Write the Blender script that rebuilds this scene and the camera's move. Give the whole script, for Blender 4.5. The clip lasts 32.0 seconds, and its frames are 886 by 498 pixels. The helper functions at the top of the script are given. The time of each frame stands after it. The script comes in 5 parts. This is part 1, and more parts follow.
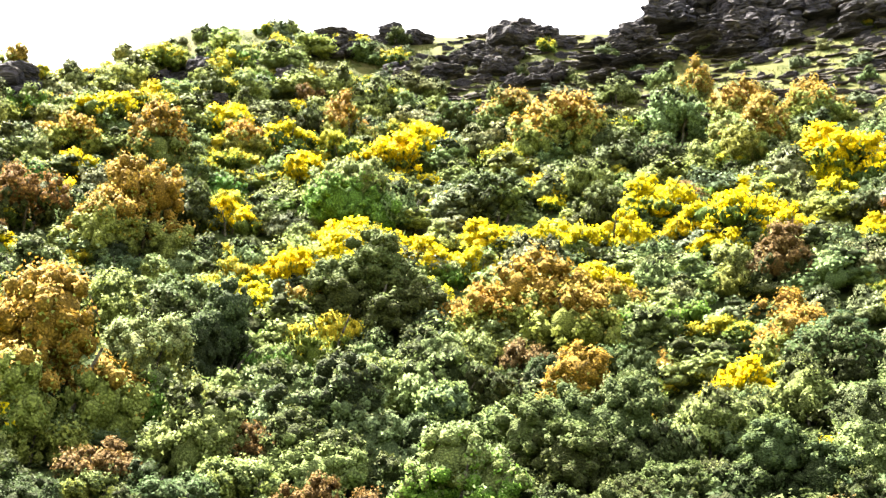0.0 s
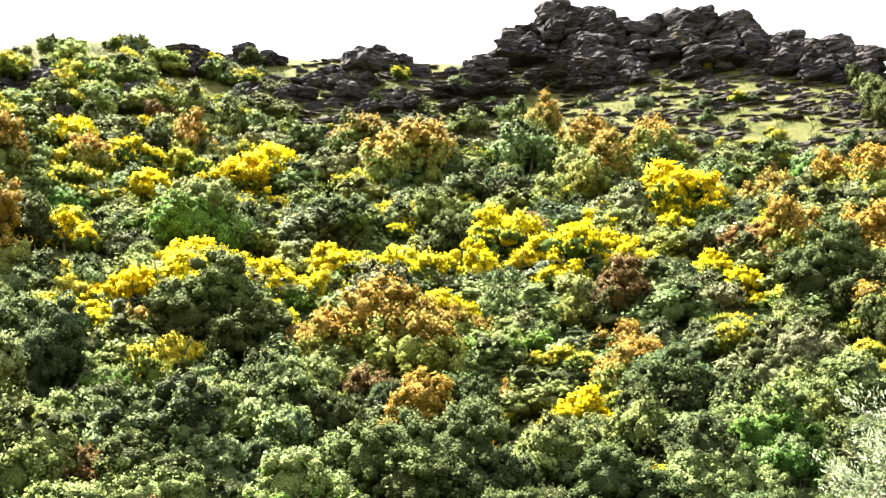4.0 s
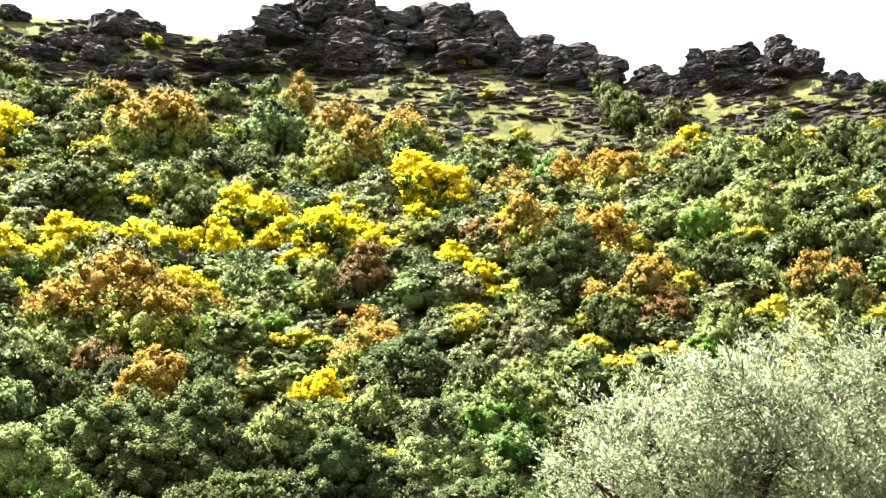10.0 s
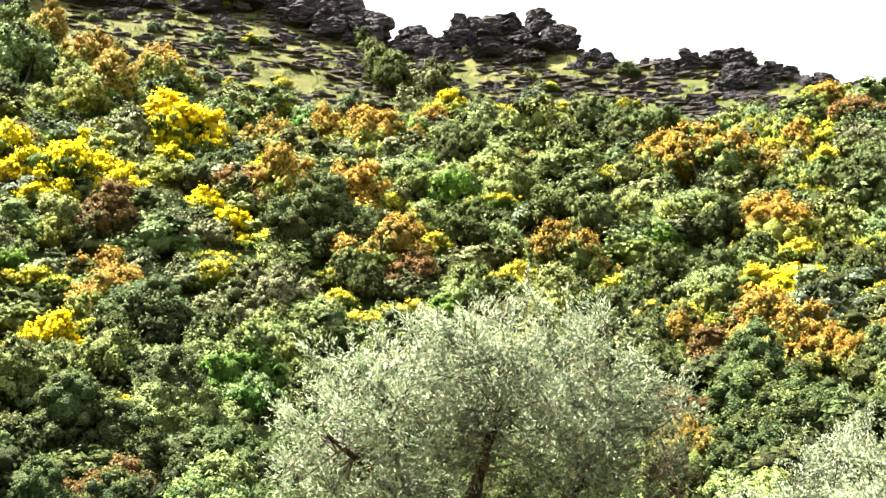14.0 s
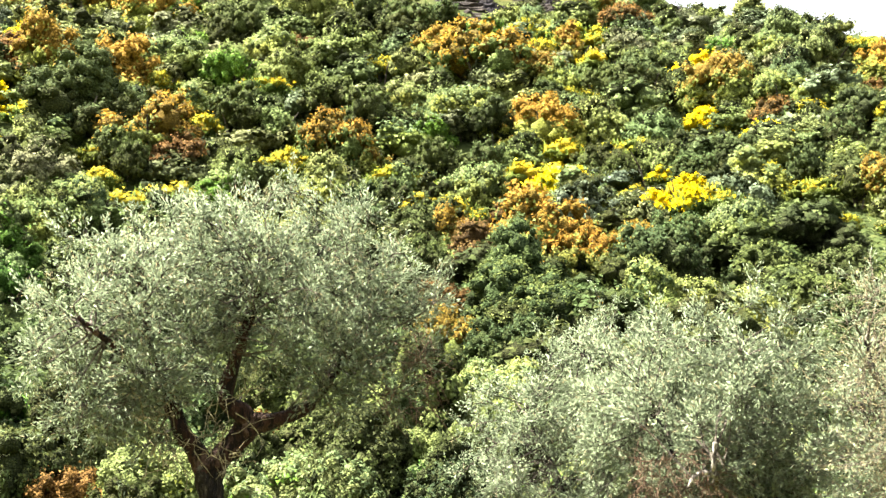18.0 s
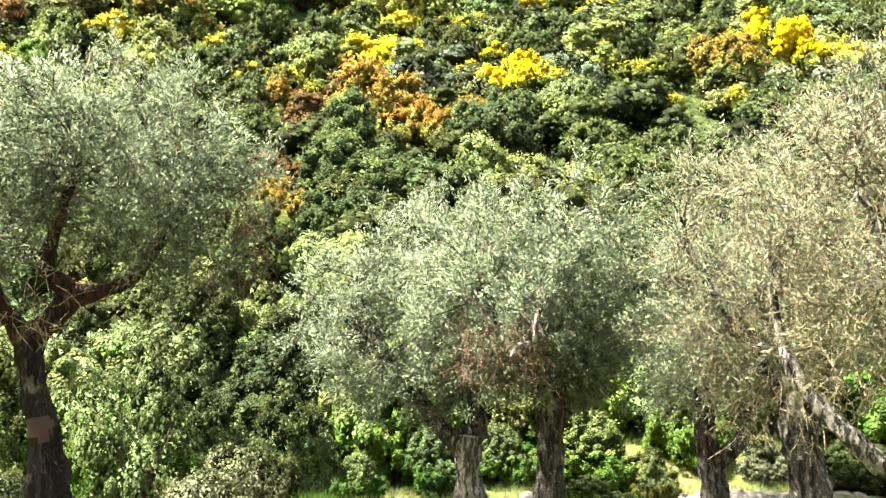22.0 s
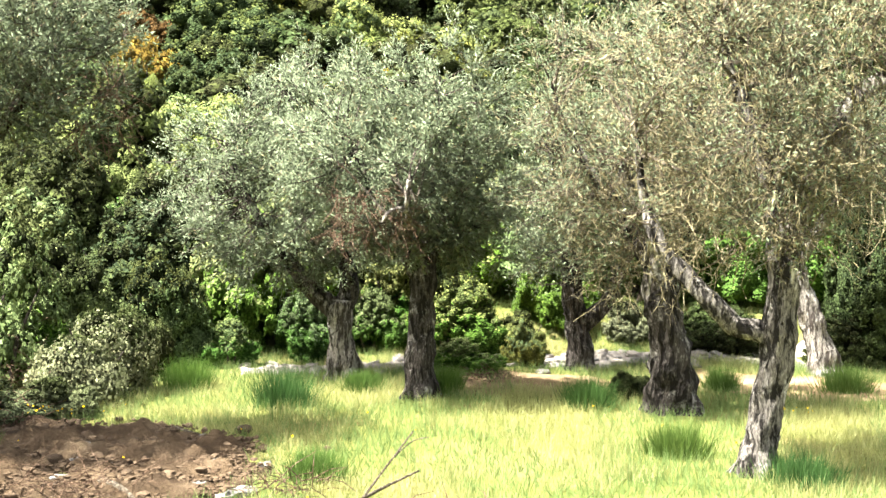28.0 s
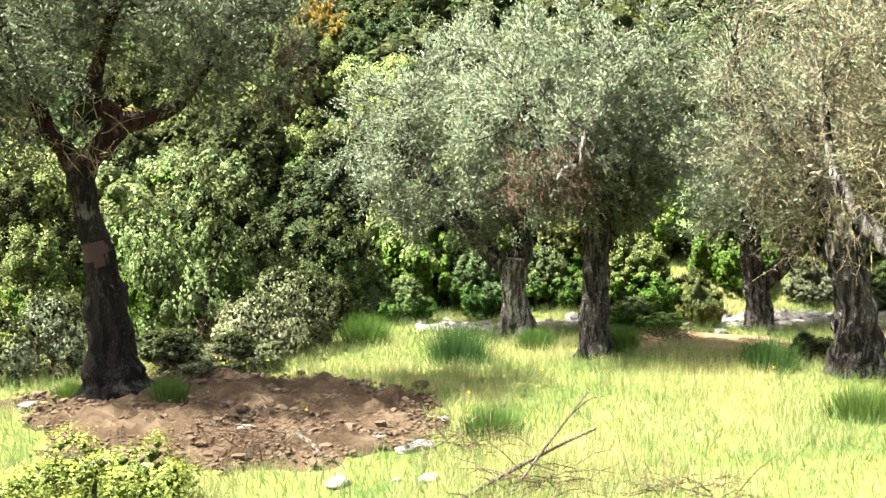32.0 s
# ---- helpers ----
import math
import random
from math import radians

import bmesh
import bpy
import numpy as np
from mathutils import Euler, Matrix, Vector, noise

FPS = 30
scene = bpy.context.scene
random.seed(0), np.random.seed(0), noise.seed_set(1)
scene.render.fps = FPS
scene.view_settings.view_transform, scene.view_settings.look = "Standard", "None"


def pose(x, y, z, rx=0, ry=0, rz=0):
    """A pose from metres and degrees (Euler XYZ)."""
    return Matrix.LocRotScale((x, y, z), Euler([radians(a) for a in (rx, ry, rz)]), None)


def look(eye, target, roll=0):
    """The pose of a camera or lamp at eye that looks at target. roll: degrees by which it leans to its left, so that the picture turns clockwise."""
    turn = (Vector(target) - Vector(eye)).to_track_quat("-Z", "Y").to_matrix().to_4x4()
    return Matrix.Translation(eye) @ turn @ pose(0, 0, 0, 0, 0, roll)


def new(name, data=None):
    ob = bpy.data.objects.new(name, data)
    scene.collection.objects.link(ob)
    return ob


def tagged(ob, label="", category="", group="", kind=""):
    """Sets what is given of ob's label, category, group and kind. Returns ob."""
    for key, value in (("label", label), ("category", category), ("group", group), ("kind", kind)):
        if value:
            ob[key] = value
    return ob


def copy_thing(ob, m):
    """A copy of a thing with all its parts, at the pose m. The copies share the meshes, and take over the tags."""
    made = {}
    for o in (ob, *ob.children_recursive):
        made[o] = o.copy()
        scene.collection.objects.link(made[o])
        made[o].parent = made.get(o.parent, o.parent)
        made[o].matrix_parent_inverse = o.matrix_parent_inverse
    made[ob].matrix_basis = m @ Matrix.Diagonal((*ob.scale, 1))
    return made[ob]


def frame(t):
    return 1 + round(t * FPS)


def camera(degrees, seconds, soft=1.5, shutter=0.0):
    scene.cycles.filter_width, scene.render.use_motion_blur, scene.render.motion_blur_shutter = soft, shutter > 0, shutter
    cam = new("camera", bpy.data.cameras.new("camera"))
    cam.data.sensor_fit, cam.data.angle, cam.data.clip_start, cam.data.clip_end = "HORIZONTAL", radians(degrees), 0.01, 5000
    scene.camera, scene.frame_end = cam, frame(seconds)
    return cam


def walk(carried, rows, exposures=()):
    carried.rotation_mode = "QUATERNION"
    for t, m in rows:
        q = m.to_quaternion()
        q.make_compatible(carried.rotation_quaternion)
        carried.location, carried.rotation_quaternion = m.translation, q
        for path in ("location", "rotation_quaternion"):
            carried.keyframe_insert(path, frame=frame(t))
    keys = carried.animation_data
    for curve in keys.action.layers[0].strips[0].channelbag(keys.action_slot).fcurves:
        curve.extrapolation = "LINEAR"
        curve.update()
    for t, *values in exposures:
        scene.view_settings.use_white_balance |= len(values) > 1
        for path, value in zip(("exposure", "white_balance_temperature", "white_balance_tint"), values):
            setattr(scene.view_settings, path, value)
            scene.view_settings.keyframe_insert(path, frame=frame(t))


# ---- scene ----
EXPOSURES = ((0.0, 3.72, 6800, 6), (2.0, 3.45, 6800, 6), (5.0, 3.4, 6800, 6), (12.5, 3.4, 6800, 6), (15.5, 3.1, 6800, 6), (19.0, 3.15, 6800, 6), (24.0, 3.15, 6700, 6), (28.0, 3.0, 6500, 8), (30.0, 2.9, 6500, 8), (32.0, 2.9, 6450, 8))
# the camera pivots at arm's length round a standing point 2.7 m above the grove: seconds, bearing, tilt, lean
EYE_Z = 2.7
ARM = 0.45
TURNS = (
    (0, -34.302, 16.426, 0.554),
    (0.5, -33.425, 16.713, 0.341),
    (1, -32.563, 17.014, 0.308),
    (1.5, -31.680, 17.288, 0.307),
    (2, -30.796, 17.484, 0.275),
    (2.5, -29.897, 17.593, 0.220),
    (3, -28.993, 17.679, 0.185),
    (3.5, -27.921, 17.680, 0.094),
    (5.5, -23.323, 17.651, 0.050),
    (6, -22.225, 17.564, 0.002),
    (6.5, -21.149, 17.471, -0.016),
    (7, -20.102, 17.380, -0.079),
    (7.5, -19.060, 17.288, -0.111),
    (8, -18.032, 17.193, -0.169),
    (8.5, -17.024, 17.092, -0.249),
    (9, -16.071, 17.003, -0.328),
    (9.5, -15.160, 16.947, -0.419),
    (10, -14.151, 16.862, -0.403),
    (10.5, -13.019, 16.698, -0.433),
    (11, -11.736, 16.422, -0.375),
    (11.5, -10.283, 16.087, -0.396),
    (12, -8.716, 15.733, -0.345),
    (12.5, -7.093, 15.405, -0.288),
    (13, -5.421, 15.123, -0.233),
    (13.5, -3.719, 14.866, -0.122),
    (14, -1.987, 14.575, 0.016),
    (14.5, -0.229, 14.127, 0.129),
    (15, 1.483, 13.504, 0.253),
    (15.5, 2.914, 12.818, 0.257),
    (17.5, 7.918, 9.953, 0.064),
    (18, 9.133, 9.270, 0.146),
    (18.5, 10.351, 8.548, 0.205),
    (19, 11.583, 7.759, 0.275),
    (19.5, 12.753, 6.907, 0.270),
    (20, 13.806, 6.066, 0.210),
    (20.5, 14.755, 5.283, 0.087),
    (21, 15.605, 4.545, 0.035),
    (21.5, 16.333, 3.866, 0.052),
    (22, 17.038, 3.243, 0.074),
    (22.5, 17.725, 2.658, 0.065),
    (23, 18.404, 2.105, 0.063),
    (23.5, 19.072, 1.556, 0.032),
    (24, 19.747, 0.977, -0.038),
    (24.5, 20.442, 0.354, -0.092),
    (25, 21.140, -0.276, -0.034),
    (25.5, 21.822, -0.806, 0.026),
    (27.5, 22.948, -2.590, 0.180),
    (28, 22.972, -3.161, 0.227),
    (28.5, 22.695, -3.700, 0.217),
    (29, 21.957, -4.137, 0.154),
    (29.5, 20.864, -4.453, 0.050),
    (30, 19.727, -4.660, -0.030),
    (30.5, 18.593, -4.817, -0.117),
    (31, 17.452, -4.955, -0.183),
    (31.5, 16.258, -5.074, -0.286),
    (32, 14.885, -5.155, -0.418),
)


def stance(bearing, tilt, lean):
    a, e = radians(bearing), radians(tilt)
    eye = Vector((ARM * math.sin(a), ARM * math.cos(a), EYE_Z))
    way = Vector((math.sin(a) * math.cos(e), math.cos(a) * math.cos(e), math.sin(e)))
    return look(eye, eye + way * 10, lean)


cam = camera(40.59, 32.0)
walk(cam, [(t, stance(a, e, r)) for t, a, e, r in TURNS], EXPOSURES)

# ---- world and sun ----
SUN_BEARING, SUN_HEIGHT = -82.0, 60.0
world = bpy.data.worlds.new("sky")
scene.world = world
world.use_nodes = True
wn = world.node_tree
sky = wn.nodes.new("ShaderNodeTexSky")
sky.sky_type = "NISHITA"
sky.sun_disc = False
sky.sun_elevation = radians(SUN_HEIGHT)
sky.sun_rotation = radians(SUN_BEARING)
sky.air_density, sky.dust_density = 1.0, 8.0
wn.nodes["Background"].inputs["Strength"].default_value = 0.095
haze = wn.nodes.new("ShaderNodeMix")
haze.data_type = "RGBA"
haze.inputs["Factor"].default_value = 0.55
haze.inputs["B"].default_value = (3.0, 2.9, 2.75, 1)
wn.links.new(sky.outputs[0], haze.inputs["A"])
wn.links.new(haze.outputs["Result"], wn.nodes["Background"].inputs["Color"])
sun = new("sun", bpy.data.lights.new("sun", "SUN"))
sun.data.energy, sun.data.angle, sun.data.color = 5.0, radians(0.6), (1.0, 0.95, 0.86)
sa, se = radians(SUN_BEARING), radians(SUN_HEIGHT)
SUN_WAY = Vector((math.sin(sa) * math.cos(se), math.cos(sa) * math.cos(se), math.sin(se)))
sun.matrix_world = look(SUN_WAY * 200, (0, 0, 0))

# ---- materials ----


def nodes_of(name):
    m = bpy.data.materials.new(name)
    m.use_nodes = True
    t = m.node_tree
    return m, t, t.nodes["Principled BSDF"]


def noise_node(t, scale, detail=4.0, rough=0.6, coord="Object"):
    c = t.nodes.new("ShaderNodeTexCoord")
    n = t.nodes.new("ShaderNodeTexNoise")
    n.inputs["Scale"].default_value = scale
    n.inputs["Detail"].default_value = detail
    n.inputs["Roughness"].default_value = rough
    t.links.new(c.outputs[coord], n.inputs["Vector"])
    return n


def ramp(t, source, stops):
    r = t.nodes.new("ShaderNodeValToRGB")
    els = r.color_ramp.elements
    while len(els) < len(stops):
        els.new(0.5)
    for e, (p, c) in zip(els, stops):
        e.position = p
        e.color = (*c, 1) if len(c) == 3 else c
    t.links.new(source, r.inputs[0])
    return r


def mix(t, fac, a, b, kind="MIX"):
    m = t.nodes.new("ShaderNodeMix")
    m.data_type, m.blend_type = "RGBA", kind
    for s, v in ((m.inputs["Factor"], fac), (m.inputs["A"], a), (m.inputs["B"], b)):
        if isinstance(v, (int, float)):
            s.default_value = v
        elif isinstance(v, tuple):
            s.default_value = (*v, 1)
        else:
            t.links.new(v, s)
    return m.outputs["Result"]


def bump(t, p, height, strength, distance):
    b = t.nodes.new("ShaderNodeBump")
    b.inputs["Strength"].default_value, b.inputs["Distance"].default_value = strength, distance
    t.links.new(height, b.inputs["Height"])
    t.links.new(b.outputs[0], p.inputs["Normal"])


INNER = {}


def shaded_leaf_mass(name, dark, mid, light):
    """The closed inside of a crown, as small leaf cells with deep gaps; its shade is put into the colour."""
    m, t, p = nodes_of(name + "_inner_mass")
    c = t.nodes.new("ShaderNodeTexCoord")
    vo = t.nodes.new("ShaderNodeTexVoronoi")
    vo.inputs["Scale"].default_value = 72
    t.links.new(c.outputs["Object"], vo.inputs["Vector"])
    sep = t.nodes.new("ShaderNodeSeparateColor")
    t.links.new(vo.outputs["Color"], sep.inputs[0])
    # darker than the outer leaves, in place of the shade inside a crown
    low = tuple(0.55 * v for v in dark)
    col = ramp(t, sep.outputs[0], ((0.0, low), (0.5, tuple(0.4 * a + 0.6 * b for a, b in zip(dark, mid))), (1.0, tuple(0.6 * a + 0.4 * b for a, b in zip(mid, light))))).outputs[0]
    # the gaps between cells are coloured dark, as shade would leave them
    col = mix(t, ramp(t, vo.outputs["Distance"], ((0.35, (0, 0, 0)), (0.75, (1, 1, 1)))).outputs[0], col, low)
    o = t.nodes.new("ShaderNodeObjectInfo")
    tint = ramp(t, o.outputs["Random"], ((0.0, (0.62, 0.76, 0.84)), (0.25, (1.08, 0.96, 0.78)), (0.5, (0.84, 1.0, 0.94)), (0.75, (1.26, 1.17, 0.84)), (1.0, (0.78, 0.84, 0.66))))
    # a little brown-black on top deepens this painted shade
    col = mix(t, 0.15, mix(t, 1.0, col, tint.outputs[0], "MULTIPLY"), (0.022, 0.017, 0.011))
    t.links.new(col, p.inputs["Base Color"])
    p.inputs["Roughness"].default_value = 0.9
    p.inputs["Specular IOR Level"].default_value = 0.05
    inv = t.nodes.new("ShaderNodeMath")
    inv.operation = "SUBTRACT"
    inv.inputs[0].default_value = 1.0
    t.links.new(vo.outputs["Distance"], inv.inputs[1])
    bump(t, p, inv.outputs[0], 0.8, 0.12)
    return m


def foliage(name, dark, mid, light, glow=0.28, rough=0.75, varied=True):
    """Leaves: each one its own shade, each plant a little off the next, with light let through."""
    m, t, p = nodes_of(name)
    g = t.nodes.new("ShaderNodeNewGeometry")
    dark, light = (tuple(0.45 * a + 0.55 * b for a, b in zip(c, mid)) for c in (dark, light))
    r = ramp(t, g.outputs["Random Per Island"], ((0.0, dark), (0.5, mid), (1.0, light)))
    o = t.nodes.new("ShaderNodeObjectInfo")
    tint = ramp(t, o.outputs["Random"], ((0.0, (0.62, 0.76, 0.84)), (0.25, (1.08, 0.96, 0.78)), (0.5, (0.84, 1.0, 0.94)), (0.75, (1.26, 1.17, 0.84)), (1.0, (0.78, 0.84, 0.66))))
    col = mix(t, 1.0 if varied else 0.0, r.outputs[0], tint.outputs[0], "MULTIPLY")
    t.links.new(col, p.inputs["Base Color"])
    p.inputs["Roughness"].default_value = rough
    p.inputs["Specular IOR Level"].default_value = 0.06
    tr = t.nodes.new("ShaderNodeBsdfTranslucent")
    t.links.new(col, tr.inputs["Color"])
    s = t.nodes.new("ShaderNodeMixShader")
    s.inputs[0].default_value = glow
    t.links.new(p.outputs[0], s.inputs[1])
    t.links.new(tr.outputs[0], s.inputs[2])
    t.links.new(s.outputs[0], t.nodes["Material Output"].inputs["Surface"])
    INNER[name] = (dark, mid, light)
    return m


M_BLOSSOM = foliage("broom_blossom", (0.44, 0.31, 0.004), (0.64, 0.485, 0.007), (0.78, 0.63, 0.03), 0.25)
M_PALEBLOSSOM = foliage("faded_blossom", (0.24, 0.20, 0.02), (0.42, 0.35, 0.03), (0.58, 0.48, 0.06), 0.25)
M_BROOM = foliage("broom_twigs", (0.05, 0.08, 0.02), (0.10, 0.14, 0.03), (0.17, 0.21, 0.06))
M_RUST = foliage("rust_leaf", (0.10, 0.062, 0.012), (0.235, 0.145, 0.028), (0.36, 0.235, 0.052))
M_RUSSET = foliage("russet_leaf", (0.06, 0.038, 0.018), (0.13, 0.075, 0.03), (0.22, 0.14, 0.06))
M_OAK = foliage("oak_leaf", (0.013, 0.020, 0.008), (0.041, 0.052, 0.021), (0.09, 0.105, 0.045))
M_GREY = foliage("grey_leaf", (0.068, 0.08, 0.05), (0.17, 0.192, 0.122), (0.27, 0.29, 0.195))
M_GREEN = foliage("green_leaf", (0.06, 0.09, 0.034), (0.16, 0.198, 0.084), (0.27, 0.31, 0.14))
M_LAUREL = foliage("laurel_leaf", (0.02, 0.038, 0.013), (0.066, 0.088, 0.036), (0.12, 0.155, 0.065))
M_BRIGHT = foliage("bright_leaf", (0.04, 0.09, 0.016), (0.095, 0.185, 0.034), (0.19, 0.285, 0.07))
M_GOLDEN = foliage("golden_leaf", (0.07, 0.092, 0.023), (0.18, 0.205, 0.056), (0.30, 0.32, 0.11))
M_SAPLING = foliage("sapling_leaf", (0.13, 0.16, 0.035), (0.27, 0.30, 0.075), (0.42, 0.43, 0.15), 0.35)
M_OLIVE = foliage("olive_leaf", (0.085, 0.115, 0.062), (0.195, 0.242, 0.148), (0.325, 0.375, 0.245), 0.32, 0.5, False)
M_DRYOLIVE = foliage("dry_olive_leaf", (0.14, 0.12, 0.066), (0.31, 0.272, 0.158), (0.45, 0.41, 0.265), 0.33, 0.7, False)
M_GRASS = foliage("grass_blade", (0.15, 0.175, 0.06), (0.295, 0.305, 0.122), (0.44, 0.42, 0.22), 0.35, 0.75, False)
M_LUSH = foliage("lush_grass_blade", (0.03, 0.07, 0.016), (0.07, 0.13, 0.032), (0.14, 0.21, 0.07), 0.25)
M_FRESH = foliage("fresh_grass_blade", (0.07, 0.12, 0.045), (0.145, 0.215, 0.085), (0.26, 0.33, 0.16), 0.35)


def bark(name, dark, mid, pale, scale=6.0, deep=0.06):
    """Furrowed bark: long cracks, weathered pale plates and fine grain."""
    m, t, p = nodes_of(name)
    c = t.nodes.new("ShaderNodeTexCoord")
    mp = t.nodes.new("ShaderNodeMapping")
    mp.inputs["Scale"].default_value = (1.0, 1.0, 0.2)
    warp = noise_node(t, scale * 0.7, 3)
    add = t.nodes.new("ShaderNodeVectorMath")
    add.operation = "MULTIPLY_ADD"
    add.inputs[1].default_value = (0.09, 0.09, 0.09)
    t.links.new(warp.outputs["Color"], add.inputs[0])
    t.links.new(c.outputs["Object"], add.inputs[2])
    t.links.new(add.outputs[0], mp.inputs["Vector"])
    def fibre(size, detail, rough):
        n = t.nodes.new("ShaderNodeTexNoise")
        n.inputs["Scale"].default_value, n.inputs["Detail"].default_value, n.inputs["Roughness"].default_value = size, detail, rough
        t.links.new(mp.outputs[0], n.inputs["Vector"])
        return n
    furrow = fibre(scale * 2.6, 5, 0.6)
    grain = fibre(scale * 9, 8, 0.7)
    big = noise_node(t, scale * 0.5, 8, 0.75)
    plate = ramp(t, big.outputs["Fac"], ((0.54, (0, 0, 0)), (0.62, (1, 1, 1))))
    a = ramp(t, grain.outputs["Fac"], ((0.35, dark), (0.55, mid), (0.8, pale)))
    b = ramp(t, grain.outputs["Fac"], ((0.3, mid), (0.55, pale)))
    col = mix(t, plate.outputs[0], a.outputs[0], b.outputs[0])
    crack = ramp(t, furrow.outputs["Fac"], ((0.43, (0.0, 0.0, 0.0)), (0.50, (1, 1, 1))))
    col = mix(t, crack.outputs[0], dark, col)
    t.links.new(col, p.inputs["Base Color"])
    p.inputs["Roughness"].default_value = 0.9
    p.inputs["Specular IOR Level"].default_value = 0.15
    h = mix(t, 0.35, crack.outputs[0], grain.outputs["Fac"])
    bump(t, p, h, 1.0, deep)
    return m


M_BARK = bark("olive_bark", (0.011, 0.009, 0.008), (0.058, 0.050, 0.045), (0.30, 0.285, 0.27))
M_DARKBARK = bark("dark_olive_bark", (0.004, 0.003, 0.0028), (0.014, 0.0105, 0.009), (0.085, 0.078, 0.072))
M_PALEBARK = bark("pale_bleached_bark", (0.05, 0.042, 0.037), (0.26, 0.24, 0.215), (0.52, 0.50, 0.47))
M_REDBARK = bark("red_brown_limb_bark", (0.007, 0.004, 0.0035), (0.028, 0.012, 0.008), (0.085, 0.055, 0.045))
M_WEATHERED = bark("weathered_grey_bark", (0.016, 0.014, 0.013), (0.17, 0.155, 0.14), (0.50, 0.48, 0.45))
M_STEM = bark("shrub_stem_bark", (0.03, 0.025, 0.02), (0.10, 0.085, 0.07), (0.22, 0.19, 0.16), 10)
M_DEADWOOD = bark("dead_wood", (0.07, 0.055, 0.04), (0.16, 0.135, 0.10), (0.28, 0.25, 0.21), 14)


def stone(name, dark, mid, pale, scale, deep):
    m, t, p = nodes_of(name)
    n = noise_node(t, scale, 8, 0.65)
    f = noise_node(t, scale * 6, 5, 0.7)
    a = ramp(t, n.outputs["Fac"], ((0.3, dark), (0.5, mid), (0.72, pale)))
    col = mix(t, 0.45, a.outputs[0], ramp(t, f.outputs["Fac"], ((0.3, dark), (0.7, pale))).outputs[0])
    o = t.nodes.new("ShaderNodeObjectInfo")
    tint = ramp(t, o.outputs["Random"], ((0, (0.75, 0.75, 0.78)), (1, (1.25, 1.2, 1.15))))
    t.links.new(mix(t, 1.0, col, tint.outputs[0], "MULTIPLY"), p.inputs["Base Color"])
    p.inputs["Roughness"].default_value = 0.85
    p.inputs["Specular IOR Level"].default_value = 0.12
    bump(t, p, f.outputs["Fac"], 1.0, deep)
    return m


def schist():
    """Dark bedded rock: thin tilted layers, lichen and rust stains."""
    m, t, p = nodes_of("schist")
    c = t.nodes.new("ShaderNodeTexCoord")
    mp = t.nodes.new("ShaderNodeMapping")
    mp.inputs["Rotation"].default_value = (0.15, 0.3, 0.0)
    mp.inputs["Scale"].default_value = (3.0, 3.0, 26.0)
    t.links.new(c.outputs["Object"], mp.inputs["Vector"])
    bed = t.nodes.new("ShaderNodeTexNoise")
    bed.inputs["Scale"].default_value, bed.inputs["Detail"].default_value = 1.6, 8
    t.links.new(mp.outputs[0], bed.inputs["Vector"])
    blot = noise_node(t, 5, 6, 0.7)
    fine = noise_node(t, 40, 6, 0.7)
    col = ramp(t, bed.outputs["Fac"], ((0.36, (0.010, 0.0095, 0.013)), (0.52, (0.041, 0.039, 0.049)), (0.66, (0.088, 0.083, 0.094)))).outputs[0]
    col = mix(t, ramp(t, blot.outputs["Fac"], ((0.55, (0, 0, 0)), (0.68, (1, 1, 1)))).outputs[0], col, (0.062, 0.057, 0.04))
    col = mix(t, ramp(t, fine.outputs["Fac"], ((0.3, (0.6, 0.6, 0.6)), (0.6, (0, 0, 0)))).outputs[0], col, (0.008, 0.007, 0.008))
    o = t.nodes.new("ShaderNodeObjectInfo")
    tint = ramp(t, o.outputs["Random"], ((0, (0.75, 0.75, 0.8)), (1, (1.25, 1.18, 1.15))))
    col = mix(t, 1.0, col, tint.outputs[0], "MULTIPLY")
    # grass and moss hold on the flat ledges
    g = t.nodes.new("ShaderNodeNewGeometry")
    up = t.nodes.new("ShaderNodeSeparateXYZ")
    t.links.new(g.outputs["True Normal"], up.inputs[0])
    tuft_noise = noise_node(t, 7, 5, 0.7)
    hold = t.nodes.new("ShaderNodeMath")
    hold.operation = "MULTIPLY"
    t.links.new(ramp(t, up.outputs[2], ((0.72, (0, 0, 0)), (0.9, (1, 1, 1)))).outputs[0], hold.inputs[0])
    t.links.new(ramp(t, tuft_noise.outputs["Fac"], ((0.5, (0, 0, 0)), (0.6, (1, 1, 1)))).outputs[0], hold.inputs[1])
    col = mix(t, hold.outputs[0], col, (0.052, 0.056, 0.016))
    t.links.new(col, p.inputs["Base Color"])
    p.inputs["Roughness"].default_value = 0.95
    p.inputs["Specular IOR Level"].default_value = 0.1
    bump(t, p, mix(t, 0.35, bed.outputs["Fac"], fine.outputs["Fac"]), 1.0, 0.3)
    return m


M_SCHIST = schist()
M_FIELDSTONE = stone("field_stone", (0.09, 0.083, 0.073), (0.18, 0.17, 0.155), (0.29, 0.275, 0.255), 6, 0.01)
M_CLOD = stone("earth_clod", (0.05, 0.034, 0.021), (0.10, 0.07, 0.044), (0.16, 0.12, 0.08), 8, 0.02)


